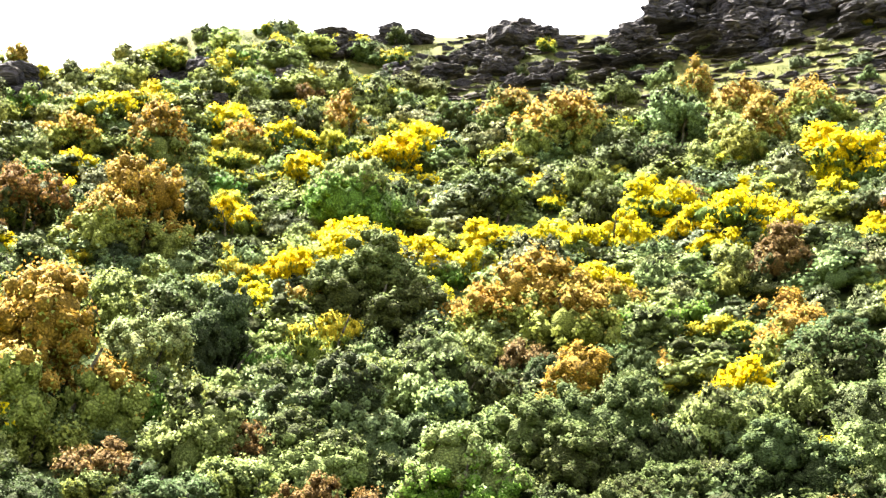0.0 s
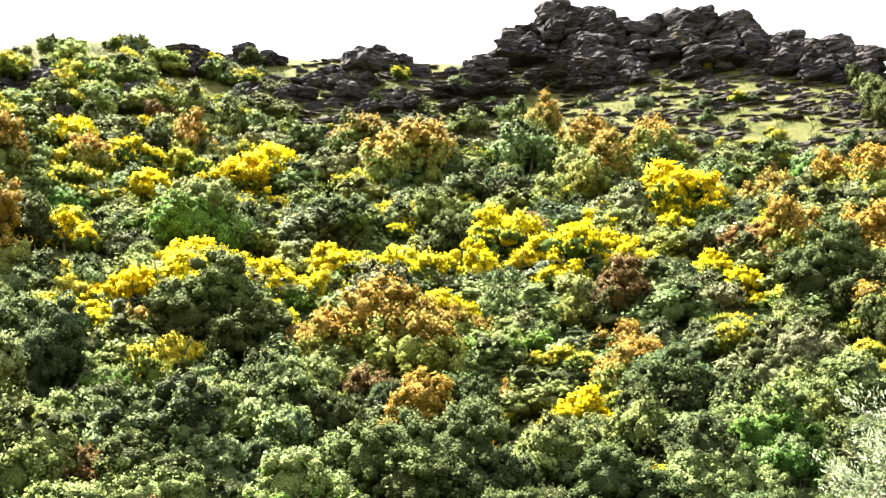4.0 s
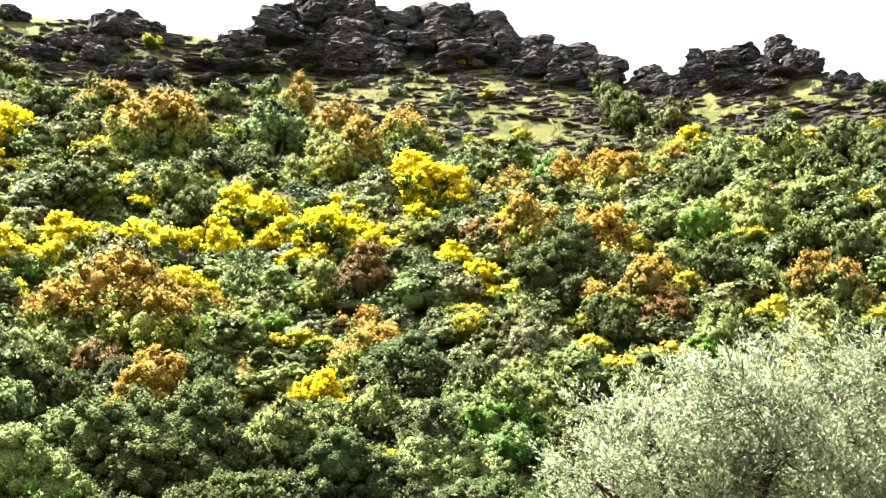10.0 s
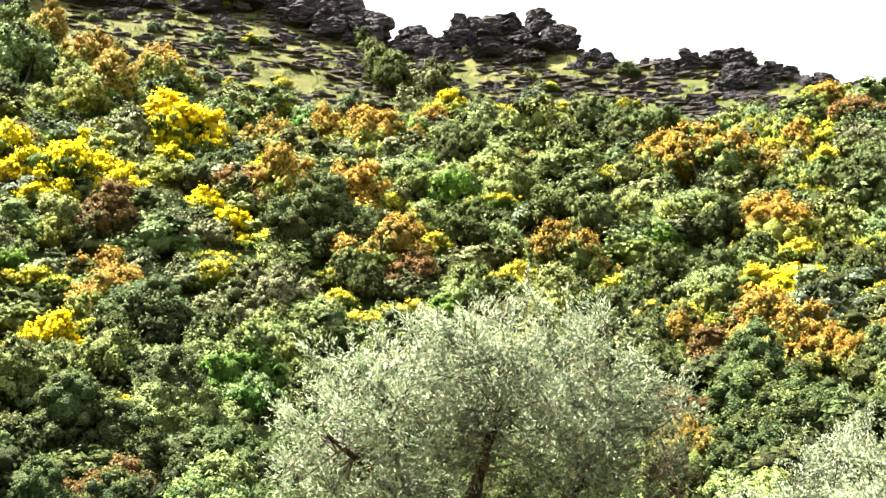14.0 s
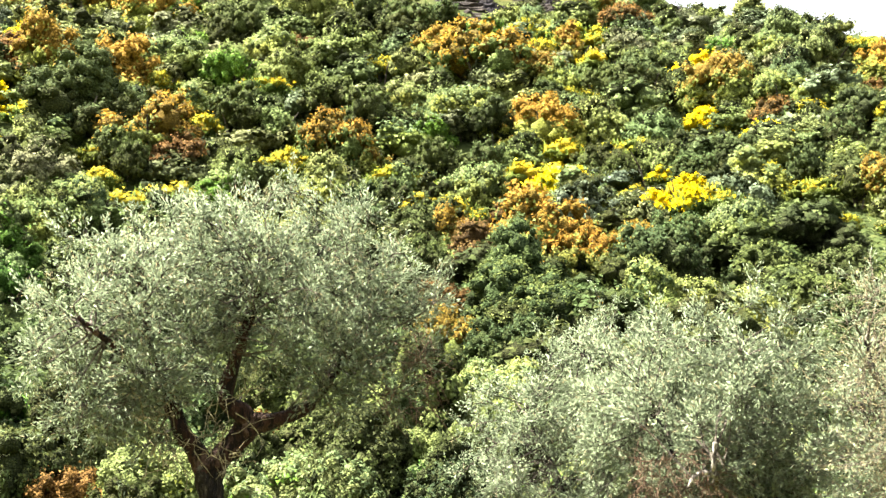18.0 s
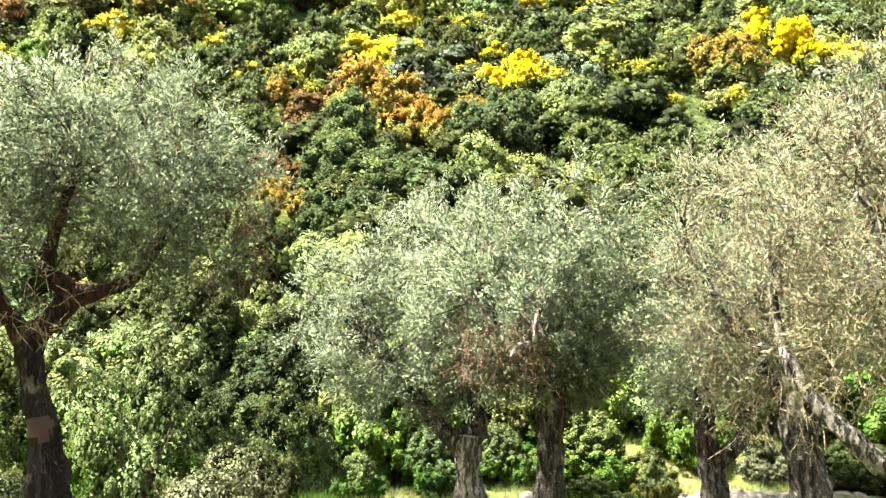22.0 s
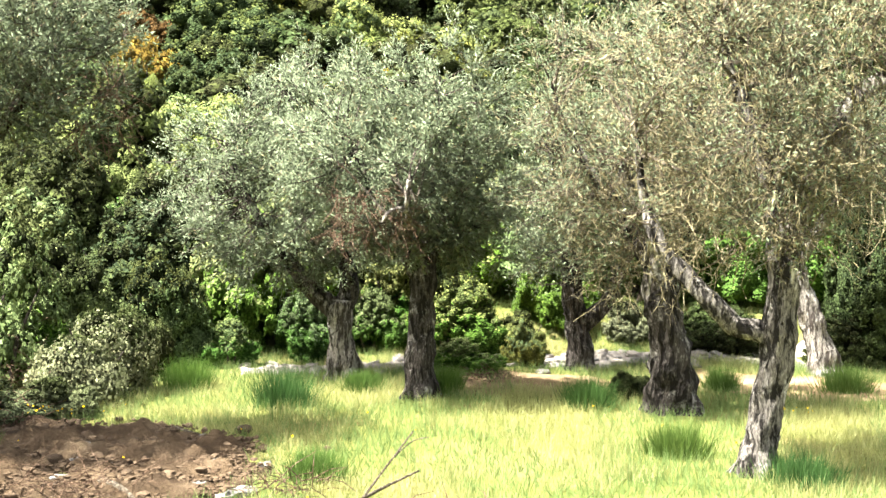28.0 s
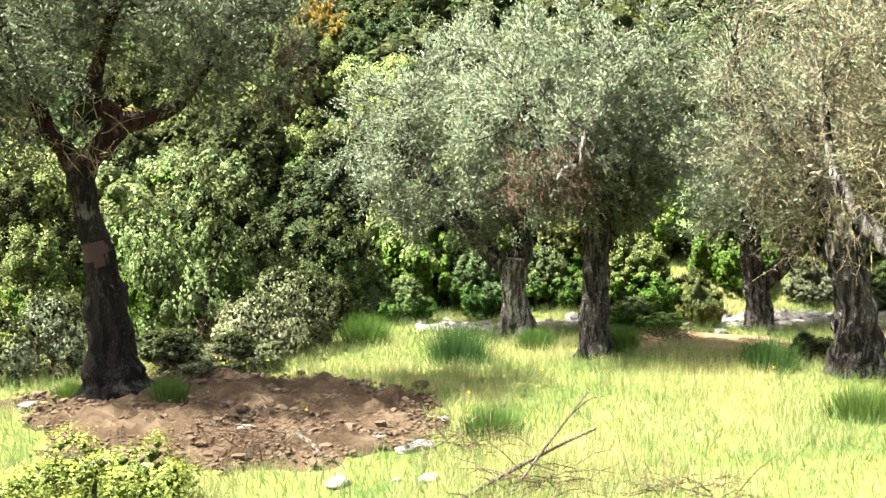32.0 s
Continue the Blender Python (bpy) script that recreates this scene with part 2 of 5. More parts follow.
def ground_material():
    """Pale grass on the upper slope, leaf mould under the scrub, meadow and bare earth in the grove."""
    m, t, p = nodes_of("ground")
    c = t.nodes.new("ShaderNodeTexCoord")
    sep = t.nodes.new("ShaderNodeSeparateXYZ")
    t.links.new(c.outputs["Object"], sep.inputs[0])
    wide = noise_node(t, 0.12, 5, 0.6)
    fine = noise_node(t, 3.0, 8, 0.7)
    mid = noise_node(t, 0.7, 6, 0.65)
    scrub = ramp(t, fine.outputs["Fac"], ((0.3, (0.015, 0.022, 0.008)), (0.55, (0.04, 0.055, 0.018)), (0.75, (0.09, 0.095, 0.035))))
    pale = ramp(t, mid.outputs["Fac"], ((0.32, (0.018, 0.027, 0.007)), (0.46, (0.050, 0.054, 0.016)), (0.68, (0.092, 0.084, 0.034))))
    meadow = ramp(t, mid.outputs["Fac"], ((0.3, (0.04, 0.065, 0.015)), (0.5, (0.12, 0.125, 0.036)), (0.7, (0.18, 0.15, 0.07))))
    # height marks the open slope under the crags
    def band(axis, low, high):
        r = t.nodes.new("ShaderNodeMapRange")
        r.inputs["From Min"].default_value, r.inputs["From Max"].default_value = low, high
        t.links.new(axis, r.inputs["Value"])
        return r.outputs[0]
    w = t.nodes.new("ShaderNodeMath")
    w.operation = "MULTIPLY_ADD"
    w.inputs[1].default_value, w.inputs[2].default_value = 14.0, -7.0
    t.links.new(wide.outputs["Fac"], w.inputs[0])
    z = t.nodes.new("ShaderNodeMath")
    z.operation = "ADD"
    t.links.new(sep.outputs[2], z.inputs[0])
    t.links.new(w.outputs[0], z.inputs[1])
    up = band(z.outputs[0], 30.0, 35.0)
    low = band(sep.outputs[2], 1.6, 0.7)
    col = mix(t, up, scrub.outputs[0], pale.outputs[0])
    col = mix(t, low, col, meadow.outputs[0])
    t.links.new(col, p.inputs["Base Color"])
    p.inputs["Roughness"].default_value = 0.95
    p.inputs["Specular IOR Level"].default_value = 0.05
    bump(t, p, fine.outputs["Fac"], 0.6, 0.08)
    return m


M_GROUND = ground_material()

# ---- building helpers ----


def mesh_of(name, verts, faces, mat, smooth=False):
    """One mesh from arrays of corners and of equal-sided faces."""
    verts, faces = np.asarray(verts, np.float32), np.asarray(faces, np.int32)
    me = bpy.data.meshes.new(name)
    n, k = faces.shape
    me.vertices.add(len(verts))
    me.vertices.foreach_set("co", verts.ravel())
    me.loops.add(n * k)
    me.loops.foreach_set("vertex_index", faces.ravel())
    me.polygons.add(n)
    me.polygons.foreach_set("loop_start", np.arange(0, n * k, k, dtype=np.int32))
    me.polygons.foreach_set("use_smooth", np.full(n, smooth))
    me.update(calc_edges=True)
    me.materials.append(mat)
    return me


def part(name, me, parent, label=""):
    ob = new(name, me)
    ob.parent = parent
    return tagged(ob, label)


def cards(points, normals, long, wide, rng, spread=0.4, corners=4):
    """Leaves: a folded four-cornered blade at every point, its upper side turned roughly along the normal."""
    n = len(points)
    nor = normals / (np.linalg.norm(normals, axis=1, keepdims=True) + 1e-9) + rng.normal(0, spread, (n, 3))
    nor /= np.linalg.norm(nor, axis=1, keepdims=True) + 1e-9
    u = np.cross(nor, rng.normal(0, 1, (n, 3)))
    u /= np.linalg.norm(u, axis=1, keepdims=True) + 1e-9
    v = np.cross(nor, u)
    s = rng.uniform(0.65, 1.35, (n, 1))
    a, b = u * long * s / 2, v * wide * s / 2
    lift = nor * wide * 0.3
    if corners == 3:
        verts = np.stack([points - a, points - b * 1.5 + lift, points + a * 0.7 + b * 1.3], 1).reshape(-1, 3)
        return verts, np.arange(3 * n).reshape(n, 3)
    verts = np.stack([points - a, points - b + lift, points + a, points + b + lift], 1).reshape(-1, 3)
    k = 4 * np.arange(n)[:, None]
    return verts, np.concatenate([k + np.array((0, 1, 2)), k + np.array((0, 2, 3))])


def soft_normals(me, start, normals, spread, rng):
    """Leaves from the corner start on are shaded as the rounded surface of the clump that they make up."""
    all_n = np.zeros((len(me.vertices), 3))
    if start:
        me.vertices.foreach_get("normal", core_n := np.zeros(len(me.vertices) * 3, np.float32))
        all_n[:] = core_n.reshape(-1, 3)
    nor = normals / (np.linalg.norm(normals, axis=1, keepdims=True) + 1e-9) + rng.normal(0, spread, normals.shape)
    nor /= np.linalg.norm(nor, axis=1, keepdims=True) + 1e-9
    per = (len(me.vertices) - start) // len(nor)
    all_n[start:] = np.repeat(nor, per, 0)
    me.polygons.foreach_set("use_smooth", np.ones(len(me.polygons), bool))
    me.normals_split_custom_set_from_vertices(all_n.tolist())


def blades(points, ways, length, wide, rng):
    """Thin upright slips, for grass and broom twigs."""
    n = len(points)
    w = ways / (np.linalg.norm(ways, axis=1, keepdims=True) + 1e-9)
    side = np.cross(w, rng.normal(0, 1, (n, 3)))
    side /= np.linalg.norm(side, axis=1, keepdims=True) + 1e-9
    l = length * rng.uniform(0.5, 1.3, (n, 1))
    bend = side * 0 + np.cross(side, w) * l * rng.uniform(-0.25, 0.25, (n, 1))
    verts = np.stack([points - side * wide / 2, points + side * wide / 2, points + w * l + bend], 1).reshape(-1, 3)
    return verts, np.arange(3 * n).reshape(n, 3)


BALLS = {}


def ball(level):
    """Corners and faces of a round of unit radius."""
    if level == 0 and level not in BALLS:
        v = np.array(((1, 0, 0), (0, 1, 0), (-1, 0, 0), (0, -1, 0), (0, 0, 1), (0, 0, -1)), float)
        BALLS[0] = v, np.array([(i, (i + 1) % 4, 4) for i in range(4)] + [((i + 1) % 4, i, 5) for i in range(4)])
    if level not in BALLS:
        bm = bmesh.new()
        bmesh.ops.create_icosphere(bm, subdivisions=level, radius=1.0)
        bm.verts.ensure_lookup_table()
        BALLS[level] = np.array([tuple(v.co) for v in bm.verts]), np.array([[v.index for v in f.verts] for f in bm.faces])
        bm.free()
    return BALLS[level]


def lobed(rng, count, clumps, flat=1.0, full=1.0):
    """A crown one metre across that stands on the ground: rounds of branches, each covered with clumps of leaves.
    Gives the leaves' places, normals and height in their clump, and the closed inside of the crown."""
    rounds = int(rng.integers(7, 11))
    cen = rng.normal(0, 1, (rounds, 3))
    cen /= np.linalg.norm(cen, axis=1, keepdims=True)
    cen[:, 2] = np.abs(cen[:, 2])
    cen *= 0.29 * rng.uniform(0.55, 1.1, (rounds, 1))
    cen[:, 2] = cen[:, 2] * 1.25 + 0.2
    skirt = rounds // 2
    cen[:skirt, :2] *= 0.29 / (np.linalg.norm(cen[:skirt, :2], axis=1, keepdims=True) + 1e-6)
    cen[:skirt, 2] = rng.uniform(0.08, 0.26, skirt)
    rad = rng.uniform(0.13, 0.22, rounds)
    k = rng.choice(rounds, clumps * 8, p=rad ** 2 / (rad ** 2).sum())
    d = rng.normal(0, 1, (clumps * 8, 3))
    d /= np.linalg.norm(d, axis=1, keepdims=True)
    c2 = cen[k] + d * (rad[k] * rng.uniform(0.8, 1.08, len(k)))[:, None]
    free = ((np.linalg.norm(c2[:, None] - cen[None], axis=2) - rad[None] * 0.78).min(1) > 0) & (c2[:, 2] > 0.03)
    pick = np.where(free)[0][:clumps]
    c2, out = c2[pick], d[pick] + np.array((0, 0, 0.2))
    n = len(c2)
    r2 = rng.uniform(0.65, 1.2, n) * 0.88 / math.sqrt(clumps)
    total = count * 4
    j = rng.integers(0, n, total)
    e = rng.normal(0, 1, (total, 3))
    e /= np.linalg.norm(e, axis=1, keepdims=True)
    e += out[j] * 0.6
    e /= np.linalg.norm(e, axis=1, keepdims=True)
    pts = c2[j] + e * (r2[j] * (rng.uniform(0.7, 1.12, total) + (rng.random(total) < 0.08) * rng.uniform(0, 0.7, total)))[:, None]
    gap = (pts ** 2).sum(1)[:, None] + (c2 ** 2).sum(1)[None] - 2 * pts @ c2.T
    deep = (gap - (r2[None] * 0.68) ** 2).min(1) > 0
    keep = np.where(deep & (pts[:, 2] > 0.015))[0][:count]
    pts, nor = pts[keep], e[keep] * 0.6 + out[j[keep]] * 0.5
    core, heights = [], []
    small = 1 if clumps > 200 else 0
    for c, r, level, share in [(c, r, 2 if small else 1, 0.72) for c, r in zip(cen, rad)] + [(c, r, small, 0.84 if small else 0.88) for c, r in zip(c2, r2)]:
        v, f = ball(level)
        q = c + v * (r * share * full * rng.uniform(0.85, 1.12, (len(v), 1)))
        q[:, 2] = np.maximum(q[:, 2], 0.0) * flat
        core.append((q, f))
        heights.append(c[2] * flat)
    pts[:, 2] *= flat
    return pts, nor, e[keep][:, 2], core, np.array(heights)


def tube(path, radii, sides=8, knots=0.0, seed=0, power=2.0):
    """A round limb along a path, with lumps and furrows."""
    path = [Vector(p) for p in path]
    verts, faces = [], []
    for i, (p, r) in enumerate(zip(path, radii)):
        way = (path[min(i + 1, len(path) - 1)] - path[max(i - 1, 0)]).normalized()
        u = way.orthogonal().normalized() if i == 0 else (u - way * u.dot(way)).normalized()
        v = way.cross(u)
        for j in range(sides):
            a = 2 * math.pi * j / sides
            q = u * math.cos(a) + v * math.sin(a)
            g = 1.0
            if knots:
                s = Vector((math.cos(a) * 1.3, math.sin(a) * 1.3, i * 0.22)) + Vector((seed * 7.1, seed * 3.3, 0))
                g += knots * noise.noise(s) * power + knots * 0.6 * noise.noise(s * 3.1)
            verts.append(p + q * r * g)
    n = len(path)
    for i in range(n - 1):
        for j in range(sides):
            k = (j + 1) % sides
            faces.append((i * sides + j, i * sides + k, (i + 1) * sides + k, (i + 1) * sides + j))
    verts.append(path[-1])
    e = len(verts) - 1
    for j in range(sides):
        faces.append(((n - 1) * sides + j, (n - 1) * sides + (j + 1) % sides, e, e))
    return np.array([tuple(v) for v in verts]), np.array(faces)


def joined(pieces):
    vs, fs, at = [], [], 0
    for v, f in pieces:
        vs.append(v)
        fs.append(np.asarray(f) + at)
        at += len(v)
    return np.concatenate(vs), np.concatenate(fs)


def bezier(points, steps):
    """A smooth run through the given points."""
    pts = [Vector(p) for p in points]
    out = []
    for i in range(len(pts) - 1):
        p0, p1, p2, p3 = pts[max(i - 1, 0)], pts[i], pts[i + 1], pts[min(i + 2, len(pts) - 1)]
        for s in range(steps):
            t = s / steps
            out.append(0.5 * ((2 * p1) + (p2 - p0) * t + (2 * p0 - 5 * p1 + 4 * p2 - p3) * t * t + (3 * p1 - p0 - 3 * p2 + p3) * t ** 3))
    out.append(pts[-1])
    return out


# ---- the land ----
# skyline of the bare land: bearing and elevation, in degrees
RIDGE = ((-180, 6), (-110, 8), (-75, 18), (-60, 22.8), (-56, 23.3), (-52, 22.9), (-49.8, 24.7), (-47, 26.0), (-43, 26.5), (-38.7, 26.3), (-36, 26.6), (-30, 26.4), (-24, 26.3), (-20, 26.6), (-14, 26.2),
         (-9, 25.2), (-4, 24.3), (3, 24.2), (7, 23.2), (13, 22.7), (20, 20.7), (23, 19.6), (26, 19.0), (28, 18.4), (30, 17.8), (34, 16.0), (40, 13.0), (60, 10), (110, 7), (180, 6))
SLOPE_D = (0, 6, 20, 28, 38, 48, 60, 76, 100, 118)
SLOPE_Z = (1.0, 0.0, 0.0, 2.4, 6.0, 11.2, 18.8, 30.4, 51.5, 68.0)


def crest(az):
    el = np.interp(az, [a for a, _ in RIDGE], [e for _, e in RIDGE])
    ds = np.linspace(30, 118, 200)
    els = np.degrees(np.arctan2(np.interp(ds, SLOPE_D, SLOPE_Z) - EYE_Z, ds))
    return float(np.interp(el, els, ds))


CREST = [crest(a / 2) for a in range(-360, 361)]
SLOPE = [float(v) for v in np.interp(np.arange(0, 130, 0.1), SLOPE_D, SLOPE_Z)]


def crest_at(az):
    return CREST[min(720, max(0, round(az * 2) + 360))]


def land(x, y):
    d = math.hypot(x, y)
    top = crest_at(math.degrees(math.atan2(x, y)))
    k = min(d, top) * 10
    i = int(k)
    z = SLOPE[i] + (SLOPE[i + 1] - SLOPE[i]) * (k - i)
    if d > top:
        z -= (d - top) * 0.5 * min(1.0, (d - top) / 12)
        z = max(z, -60)
    if d < 20:
        return z + 0.07 * noise.noise(Vector((x * 0.5, y * 0.5, 1))) * min(1, d / 4)
    rough = min(1.0, (d - 20) / 15)
    return z + rough * (1.1 * noise.noise(Vector((x * 0.07, y * 0.07, 3))) + 0.4 * noise.noise(Vector((x * 0.23, y * 0.23, 9))))


def build_ground():
    rings = [0.0] + list(np.linspace(1, 24, 47)) + list(np.linspace(25, 125, 101)) + [135, 150, 175, 210, 260, 340, 480, 800, 1500, 3500]
    bear = [-180 + 4 * i for i in range(30)] + [-60 + 0.8 * i for i in range(143)] + [56 + 4 * i for i in range(31)]
    verts, faces = [], []
    for d in rings:
        for a in bear:
            x, y = d * math.sin(radians(a)), d * math.cos(radians(a))
            verts.append((x, y, land(x, y)))
    n = len(bear)
    for i in range(len(rings) - 1):
        for j in range(n):
            k = (j + 1) % n
            faces.append((i * n + j, i * n + k, (i + 1) * n + k, (i + 1) * n + j))
    ob = new("ground", mesh_of("ground", verts, faces, M_GROUND, True))
    tagged(ob, "hillside and grove floor of dry grass, earth and leaf mould", "ground", kind="structure")


build_ground()


def on_ray(az, el, lift=0.0):
    """The place on the land, seen from the standing point at this bearing and elevation, where a thing's middle is lift above ground."""
    tx, ty, te = math.sin(radians(az)), math.cos(radians(az)), math.tan(radians(el))
    d, step = 9.0, 1.6
    while d < 118:
        if land(tx * d, ty * d) + lift * d >= EYE_Z + te * d:
            if step < 1 or d == 9.0:
                break
            d, step = d - step, 0.2
        d += step
    else:
        d = crest_at(az) - 1
    x, y = tx * d, ty * d
    return x, y, land(x, y), d


# ---- scrub on the slope ----
SHRUBS = {k: () for k in ("broom", "halfbroom", "rust", "russet", "oak", "grey", "green", "bright", "golden")}
# bearing, elevation and width of each shrub, in degrees
SHRUBS["broom"] += (
    (-51.0, 22.4, 2.2), (-45.3, 22.3, 2.0), (-41.7, 23.0, 1.1), (-42.1, 21.7, 1.9), (-37.0, 21.2, 2.8), (-41.1, 20.2, 1.8),
    (-52.3, 19.5, 1.4), (-52.6, 18.1, 1.2), (-34.8, 20.6, 0.8), (-34.3, 18.7, 1.0), (-35.2, 19.5, 1.0), (-40.0, 16.9, 2.4),
    (-37.8, 17.1, 2.7), (-38.7, 16.0, 3.0), (-34.8, 16.3, 2.2), (-42.1, 15.3, 2.3), (-44.0, 14.2, 2.2), (-32.5, 15.8, 1.8),
    (-34.9, 14.3, 1.6), (-31.9, 17.3, 2.2), (-29.4, 17.3, 2.2), (-26.1, 17.2, 2.6), (-23.6, 18.8, 2.7), (-22.5, 17.2, 1.6),
)
SHRUBS["broom"] += (
    (-20.3, 18.3, 2.8), (-18.7, 17.6, 2.2), (-21.0, 16.6, 1.8), (-19.1, 18.8, 1.6), (-17.5, 17.1, 1.8), (-15.1, 20.7, 2.8),
    (-13.9, 19.6, 1.8), (-15.5, 19.4, 1.6), (-15.3, 18.5, 1.4), (-13.8, 16.5, 1.2), (-29.0, 18.6, 0.9), (-28.2, 19.4, 0.9),
    (-20.3, 10.0, 2.0), (-21.8, 14.8, 0.8), (-10.6, 18.6, 1.6), (-13.5, 16.6, 1.3), (-12.4, 15.8, 1.5), (-11.9, 14.8, 0.8),
    (-1.5, 21.8, 1.0), (-3.1, 12.8, 1.1), (-20.2, 10.1, 2.3), (-16.4, 6.5, 1.6), (21.7, 15.1, 1.3), (14.1, 12.4, 1.4),
)
SHRUBS["broom"] += (
    (15.4, 12.5, 1.5), (20.4, 11.8, 2.3), (19.8, 12.8, 1.1), (21.8, 15.3, 1.1), (24.7, 14.4, 1.5), (26.0, 14.1, 1.2),
    (27.3, 14.1, 1.0), (31.6, 13.4, 1.6), (20.4, 11.8, 2.2), (21.5, 12.0, 0.8), (14.6, 12.5, 1.9), (15.4, 12.9, 0.8),
    (33.8, 12.3, 2.3), (35.6, 11.9, 2.2), (31.8, 12.9, 1.5), (37.8, 12.0, 1.4),
)
SHRUBS["halfbroom"] += (
    (-39.6, 21.2, 2.3), (-44.1, 20.0, 1.2), (-51.5, 20.9, 1.5), (-46.2, 20.6, 1.1), (-39.7, 12.5, 3.4), (-51.5, 15.2, 1.6),
    (-35.6, 9.4, 1.5), (-20.6, 12.6, 2.4), (-48.6, 24.8, 2.2), (-43.3, 25.8, 1.9), (-39.2, 26.3, 1.6), (-36.9, 25.6, 1.6),
    (-39.2, 24.5, 1.6), (-16.3, 6.4, 1.5), (-54.4, 21.6, 1.4), (-42.9, 24.5, 1.1), (-9.7, 21.0, 1.1), (1.0, 21.1, 1.5),
    (3.8, 21.0, 1.3), (6.2, 18.0, 1.8), (4.8, 17.8, 1.3), (1.4, 14.8, 1.6), (-4.3, 13.6, 1.0), (-7.4, 12.4, 1.8),
)
SHRUBS["halfbroom"] += (
    (-0.5, 11.6, 1.2), (2.8, 10.9, 1.5), (-21.9, 12.4, 1.5), (-22.1, 11.3, 1.1), (-18.2, 8.8, 1.3), (-16.0, 8.2, 1.2),
    (-15.5, 7.0, 1.2), (-4.4, 16.8, 1.5), (18.2, 11.8, 1.1), (16.1, 5.1, 1.8), (17.9, 4.8, 1.3), (20.8, 5.1, 1.3),
    (11.9, 16.3, 0.8), (24.4, 12.4, 1.5), (19.9, 12.9, 1.1), (18.1, 11.7, 0.8), (30.5, 10.4, 1.5), (27.6, 10.1, 1.5),
    (28.7, 17.9, 1.0), (18.1, 4.9, 1.0), (20.8, 5.0, 1.3), (30.3, 10.2, 2.0), (27.4, 10.1, 1.4),
)
SHRUBS["rust"] += (
    (-52.1, 10.3, 6.2), (-32.5, 13.4, 3.2), (-30.3, 14.1, 3.9), (-28.1, 13.5, 3.8), (-26.0, 14.1, 2.3), (-39.1, 22.2, 2.0),
    (-44.4, 21.2, 2.3), (-48.8, 20.7, 2.7), (-52.8, 20.8, 2.2), (-49.3, 17.4, 4.1), (-28.2, 22.4, 3.2), (-21.6, 23.6, 1.8),
    (-19.2, 22.8, 2.3), (-15.7, 22.6, 2.3), (-18.3, 12.4, 2.0), (-23.6, 10.0, 1.1), (-31.0, 23.0, 2.2), (-27.6, 9.7, 4.3),
    (-9.6, 17.4, 2.8), (-7.4, 17.1, 3.5), (-5.0, 19.9, 2.6), (-8.3, 20.0, 1.8), (-2.5, 20.4, 1.3), (-10.7, 19.8, 2.3),
)
SHRUBS["rust"] += (
    (3.8, 14.4, 2.7), (5.6, 13.7, 1.8), (8.9, 18.8, 2.0), (-17.6, 12.3, 3.2), (-23.9, 10.4, 1.1), (-21.6, 23.5, 1.6),
    (-15.8, 22.4, 2.0), (-19.0, 21.3, 2.7), (-28.7, 22.2, 3.2), (10.9, 18.8, 3.8), (13.8, 17.8, 2.3), (14.0, 15.4, 3.0),
    (16.9, 20.5, 1.5), (15.7, 18.8, 1.8), (14.2, 10.0, 3.8), (15.7, 9.2, 2.8), (9.5, 9.9, 1.6), (17.8, 9.1, 2.2),
    (9.4, 5.4, 2.2), (30.4, 11.8, 2.7), (22.4, 16.8, 2.8), (9.4, 9.7, 1.6), (18.0, 9.0, 1.8), (16.2, 4.9, 1.9),
)
SHRUBS["rust"] += (
    (9.3, 5.0, 2.7), (30.7, 11.7, 2.6),
)
SHRUBS["russet"] += (
    (-54.3, 17.8, 3.4), (-18.1, 15.3, 3.0), (-16.1, 14.4, 1.1), (-11.6, 17.4, 2.8), (-18.1, 15.6, 2.7),
)
SHRUBS["oak"] += (
    (-46.2, 23.1, 1.8), (-40.8, 22.3, 1.8), (-34.2, 22.3, 2.0), (-37.7, 14.7, 4.9), (-31.6, 19.3, 3.4), (-26.5, 21.6, 2.2),
    (-23.4, 20.9, 2.6), (-24.9, 21.4, 2.2), (-26.0, 18.5, 2.8), (-47.0, 18.2, 3.2), (-46.6, 13.5, 3.8), (-44.6, 11.8, 4.1),
    (-28.5, 7.8, 5.7), (-15.9, 11.6, 3.8), (-13.8, 18.1, 1.8), (-7.9, 16.0, 4.6), (-4.6, 23.1, 2.7), (-1.4, 19.5, 2.8),
    (6.0, 20.4, 3.1), (7.7, 19.9, 2.6), (9.2, 20.2, 2.2), (3.8, 16.4, 2.8), (-1.1, 15.5, 3.0), (6.0, 15.5, 3.5),
)
SHRUBS["oak"] += (
    (-14.1, 17.5, 1.6), (-15.7, 11.0, 3.8), (-18.3, 6.8, 4.9), (-27.1, 8.1, 5.7), (-6.1, 13.3, 2.6), (11.6, 15.4, 2.6),
    (19.1, 17.3, 3.1), (13.8, 16.6, 2.3), (20.7, 9.5, 3.1), (12.6, 7.7, 4.6), (26.7, 12.7, 2.6), (19.3, 9.0, 3.8),
    (24.0, 8.1, 3.2), (13.6, 6.9, 5.1), (12.0, 4.5, 4.6),
)
